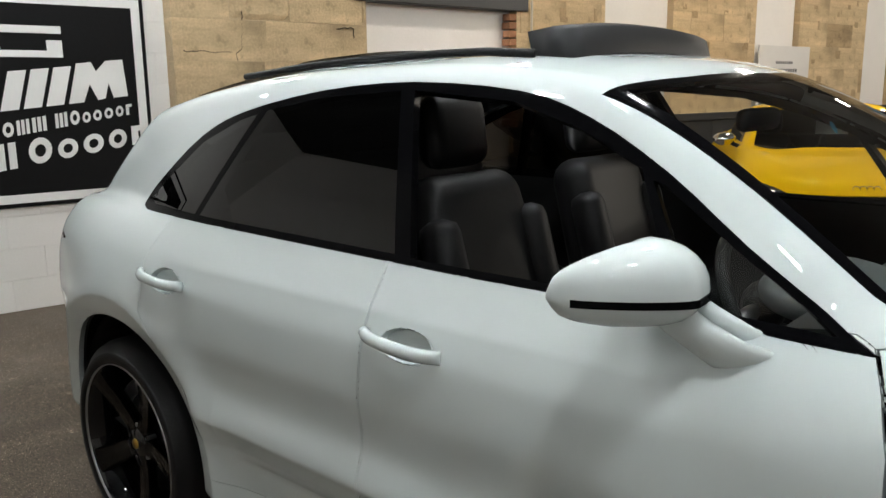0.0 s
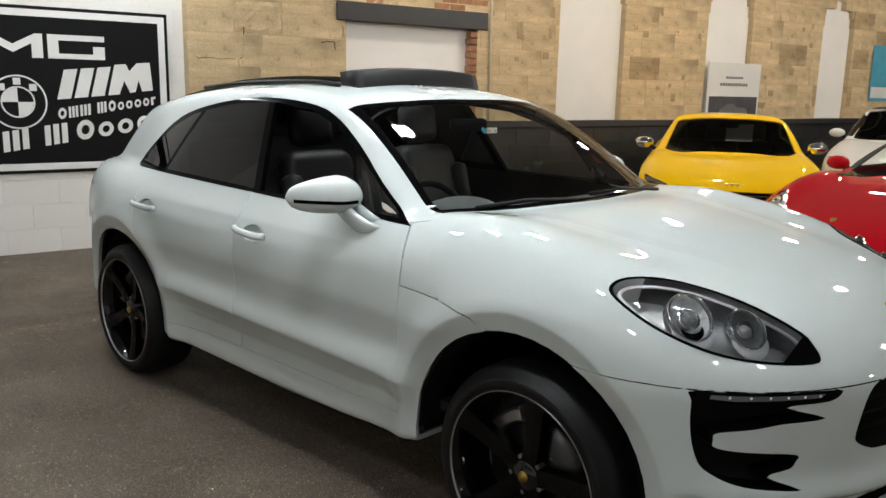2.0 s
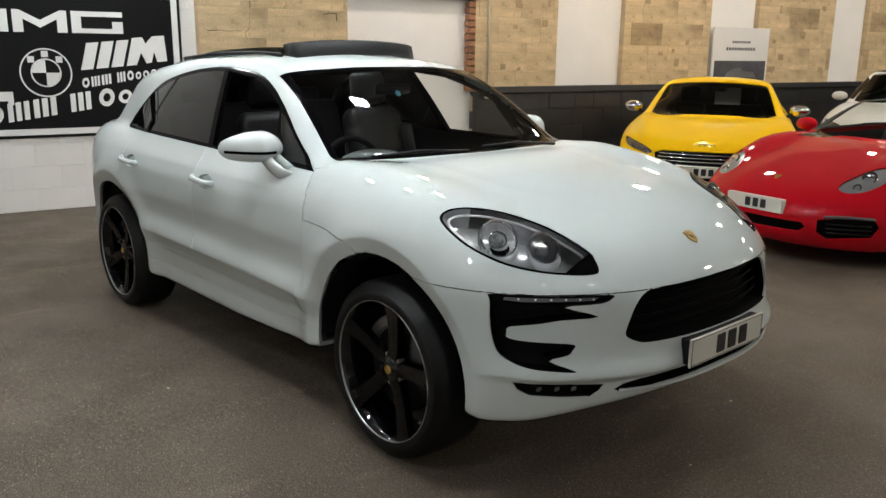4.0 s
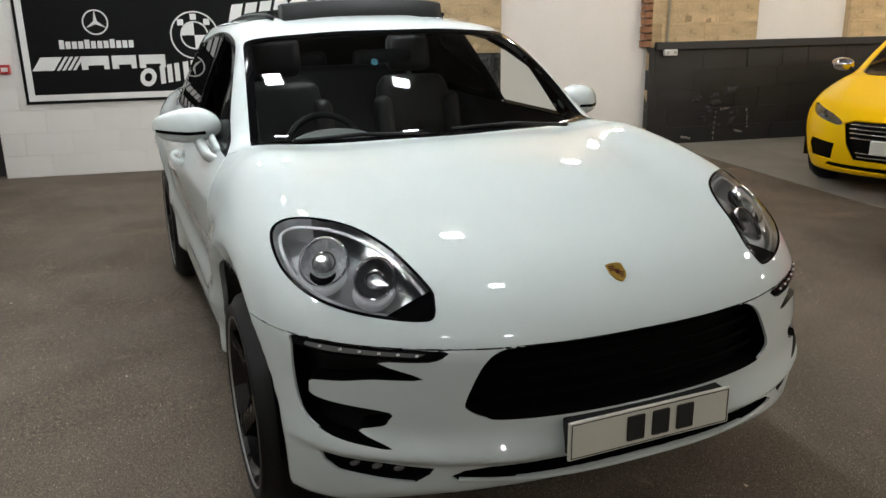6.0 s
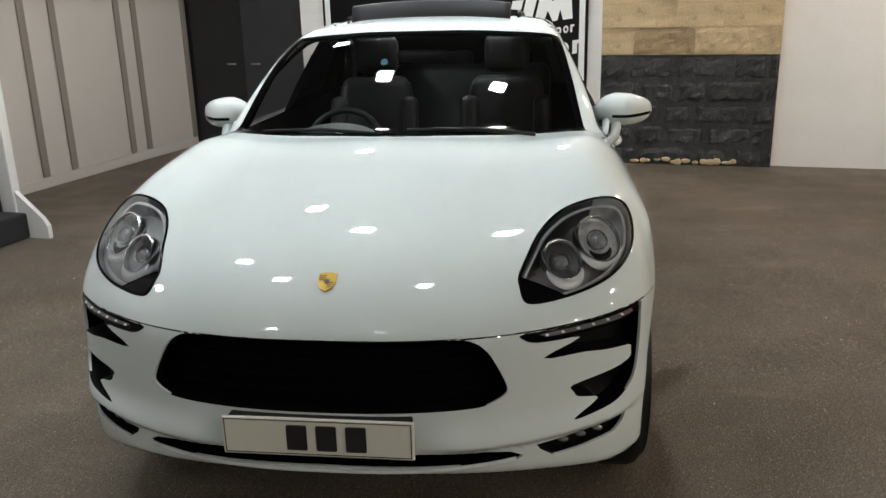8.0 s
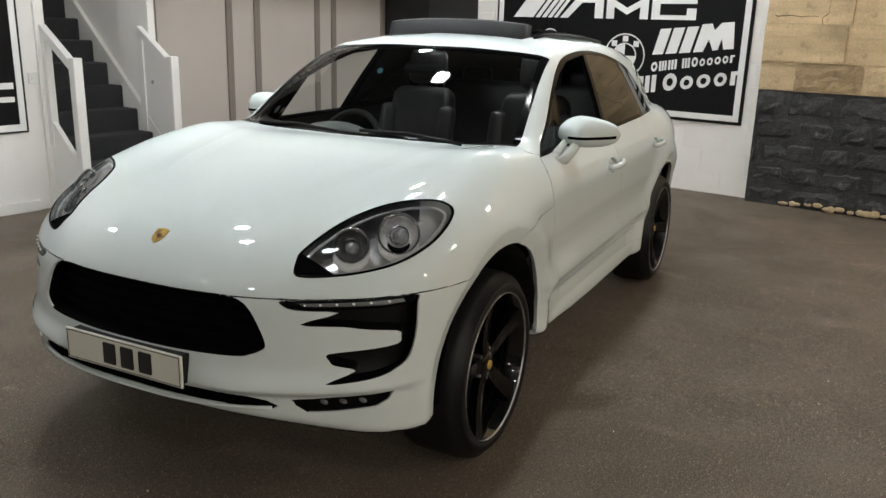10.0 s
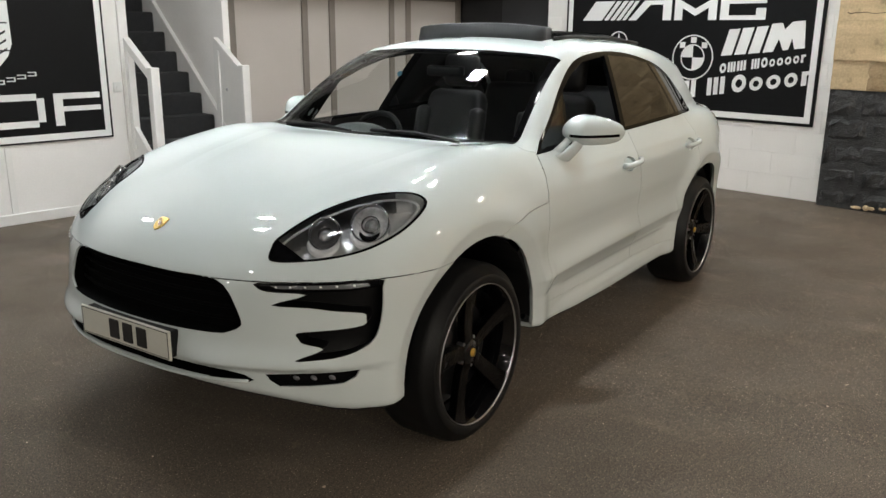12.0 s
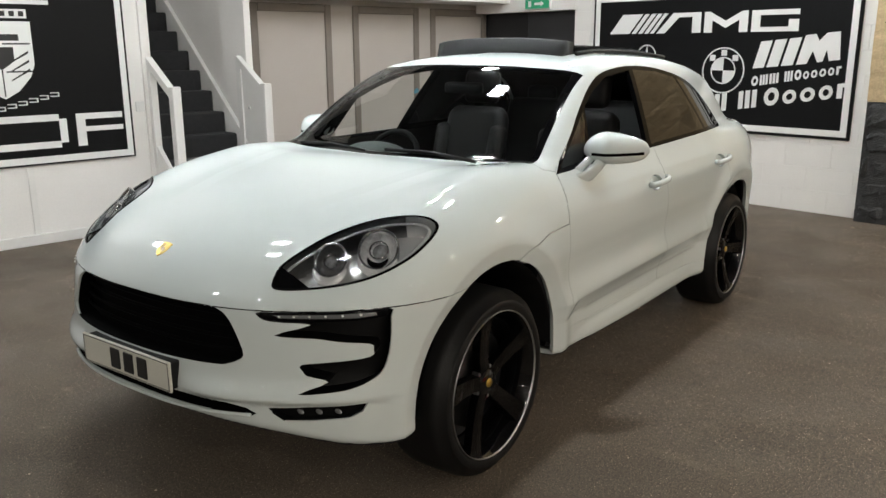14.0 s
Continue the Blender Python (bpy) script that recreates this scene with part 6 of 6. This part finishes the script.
build_car(coupe, coupe_form, M_YELLOW, (1.21, -1.29), .34, .885,
          [(-.04, .945), (.3, .942), (.60, .937), (.69, .955), (.66, 1.03), (.575, 1.245), (.53, 1.262), (.3, 1.285), (-.04, 1.29)],
          [(.50, .968), (-.55, .985), (-1.05, 1.03), (-.98, 1.12), (-.55, 1.25), (-.25, 1.27), (-.02, 1.245), (.2, 1.17)],
          [("headlamp", [(.52, .625), (.60, .672), (.78, .725), (.845, .735), (.85, .70), (.80, .655), (.66, .615), (.56, .60)], .012, M_LAMPC, "angular dark headlamp", (.9, .42, .2)),
           ("grille", [(-.04, .655), (.42, .652), (.50, .62), (.47, .45), (.40, .32), (-.04, .315)], .04, M_VENT, "wide black grille with bright bars", AHEAD),
           ("side_intake", [(.57, .44), (.80, .46), (.83, .40), (.80, .30), (.60, .29)], .04, M_VENT, "black side intake", (.9, .42, 0)),
           ("lower_intake", [(-.04, .27), (.62, .27), (.66, .235), (.60, .225), (-.04, .225)], .03, M_VENT, "black lower slot", AHEAD)],
          (.48, .93, 1.0), M_CHROME, M_SILVER, plate_z=.45)
for z, w in ((.62, .44), (.585, .45), (.55, .44), (.51, .43), (.39, .38), (.355, .37)):
    part("grille_bar", tube([(front_x(coupe_form, y, z) + .004, y, z) for y in np.linspace(-w, w, 13)], .007, None, 6), M_CHROME, coupe, "bright grille bar", True)
for k in range(4):
    bm = lathe([(.026, -.003), (.032, 0), (.026, .003)], 20)
    y = -.075 + .05 * k
    bmesh.ops.transform(bm, matrix=facing((front_x(coupe_form, abs(y), .705) + .006, y, .70), (.75, 0, .65)), verts=bm.verts)
    part("ring", bm, M_CHROME, coupe, "bright emblem ring", True)
part("sheet", box(-.02, -.015, -.02, .28, 1.02, 1.22), M_PAPER, coupe, "white paper behind the windscreen")
part("rear_view_mirror", box(.10, .13, -.11, .11, 1.18, 1.25, .02, seg=2), M_BLACK, coupe, smooth=True)

sport_form = form(
    [(-2.2, .84), (-1.4, .95), (-.5, .90), (.5, .90), (.9, .885), (1.3, .83), (1.65, .745), (1.9, .66), (2.1, .56), (2.3, .40)],
    [(.10, 2.0), (.25, 2.13), (.4, 2.18), (.5, 2.16), (.6, 2.09), (.75, 1.95)],
    [(.10, .78), (.25, .86), (.45, .895), (.6, .90), (.75, .885), (.9, .80), (1.05, .68)],
    [(-2.3, .28), (-1.6, .17), (1.6, .15), (2.3, .17)], [(.2, 2.05), (.6, 2.17), (.85, 2.12), (1.0, 2.0)],
    [(-1.6, .98), (-1.1, 1.14), (-.7, 1.235), (-.3, 1.26), (-.1, 1.25), (.15, 1.19), (.5, 1.02)],
    [(.78, .93), (.90, .73), (1.1, .33), (1.25, .02), (1.35, -.2)], (.76, .90, .55),
    [(.85, 1.75), (1.0, 1.45), (1.2, .95), (1.3, .5)], .50, (.075, .66), (1.235, -1.24), .335)
sports_car = thing("sports_car", "glossy red open-topped two-seat sports car", "car", m=pose(1.09, 5.52, 0, 0, 0, -100))
build_car(sports_car, sport_form, M_RED, (1.235, -1.24), .335, .87,
          [(-.04, .912), (.3, .91), (.55, .905), (.62, .92), (.53, 1.19), (.3, 1.215), (-.04, 1.22)],
          [(.48, .935), (-.35, .95), (-.55, .99), (-.45, 1.13), (-.2, 1.20), (-.02, 1.17), (.16, 1.09)],
          [("headlamp", [(.50, .655), (.52, .70), (.58, .755), (.65, .785), (.70, .775), (.735, .72), (.73, .665), (.68, .62), (.60, .605), (.53, .62)], .012, M_LAMPD, "oval clear headlamp", (.75, .25, .6)),
           ("side_intake", [(.50, .40), (.62, .42), (.80, .42), (.82, .36), (.78, .28), (.55, .25), (.49, .30)], .05, M_VENT, "black side intake with slats", (.9, .42, 0)),
           ("lower_intake", [(-.04, .375), (.40, .37), (.42, .33), (.36, .29), (-.04, .285)], .04, M_VENT, "black lower intake", AHEAD)],
          (.30, .90, .96), M_RED, M_SILVER, M_INNER, .93, plate_z=.47, roofless=-.02)
for s in (1, -1):
    part("running_lamp", tube([(front_x(sport_form, y, .425) + .006, s * y, .425 + .008 * math.sin((y - .52) * 10)) for y in np.linspace(.54, .80, 8)], .012), M_DRL, sports_car, "silver running lamp strip", True)
    for z in (.30, .335, .37):
        part("slat", tube([(front_x(sport_form, y, z) - .02, s * y, z) for y in np.linspace(.54, .78, 6)], .006, None, 6), M_BLACK, sports_car, smooth=True)
    for c, r in (((.635, .715), .055), ((.62, .645), .03)):
        bm = lathe([(r, -.01), (r, .004), (r * .6, -.012), (.001, -.014)], 20)
        bmesh.ops.transform(bm, matrix=facing((front_x(sport_form, c[0], c[1]) - .012, s * c[0], c[1]), (.75, s * .25, .6)), verts=bm.verts)
        part("reflector", bm, M_CHROME, sports_car, "chrome lamp bowl", True)
bm = prism([(-.022, .024), (.022, .024), (.022, -.004), (0, -.03), (-.022, -.004)], "y", 0, .004)
bmesh.ops.transform(bm, matrix=facing((front_x(sport_form, 0, .655) + .004, 0, .655), (.55, 0, .83)), verts=bm.verts)
part("badge", bm, M_GOLD, sports_car, "small gold shield badge")

hatch_form = form(
    [(-2.0, .98), (-1.3, 1.02), (-.4, .97), (.6, .98), (.95, .97), (1.3, .93), (1.7, .86), (1.95, .78), (2.2, .62)],
    [(.15, 1.98), (.3, 2.06), (.5, 2.1), (.62, 2.08), (.75, 2.0), (.95, 1.85)],
    [(.15, .80), (.3, .86), (.5, .89), (.65, .895), (.8, .88), (.95, .83), (1.1, .75)],
    [(-2.2, .3), (-1.6, .2), (1.6, .19), (2.2, .21)], [(.2, 1.95), (.6, 2.05), (.9, 2.02), (1.1, 1.95)],
    [(-1.9, 1.30), (-1.3, 1.40), (-.7, 1.45), (-.2, 1.455), (.2, 1.43), (.5, 1.36), (.9, 1.2)],
    [(.85, 1.2), (.98, .98), (1.2, .60), (1.36, .30), (1.5, .0)], (.81, .98, .45),
    [(.9, 2.05), (1.1, 1.95), (1.3, 1.78), (1.45, 1.5)], .38, (.02, .66), (1.28, -1.3), .33)
hatchback = thing("hatchback", "white hatchback with a black roof parked behind the red car", "car", m=pose(-.55, 10.35, .005, 0, 0, -80))
build_car(hatchback, hatch_form, M_SILVERP, (1.28, -1.3), .33, .86,
          [(-.04, .995), (.3, .99), (.58, .985), (.67, 1.0), (.58, 1.36), (.3, 1.39), (-.04, 1.40)],
          [(.75, 1.02), (-.9, 1.05), (-1.3, 1.10), (-1.25, 1.28), (-.9, 1.36), (-.2, 1.38), (.1, 1.36), (.35, 1.28)],
          [("headlamp", [(.50, .68), (.58, .73), (.80, .78), (.83, .75), (.80, .69), (.62, .65)], .012, M_LAMPC, "swept headlamp", (.9, .42, .2)),
           ("grille", [(-.04, .70), (.40, .70), (.44, .66), (.38, .46), (-.04, .45)], .03, M_VENT, "black grille", AHEAD)],
          (.50, .93, 1.05), M_SILVERP, M_SILVER, M_INNER, 1.40, plate_z=.42)
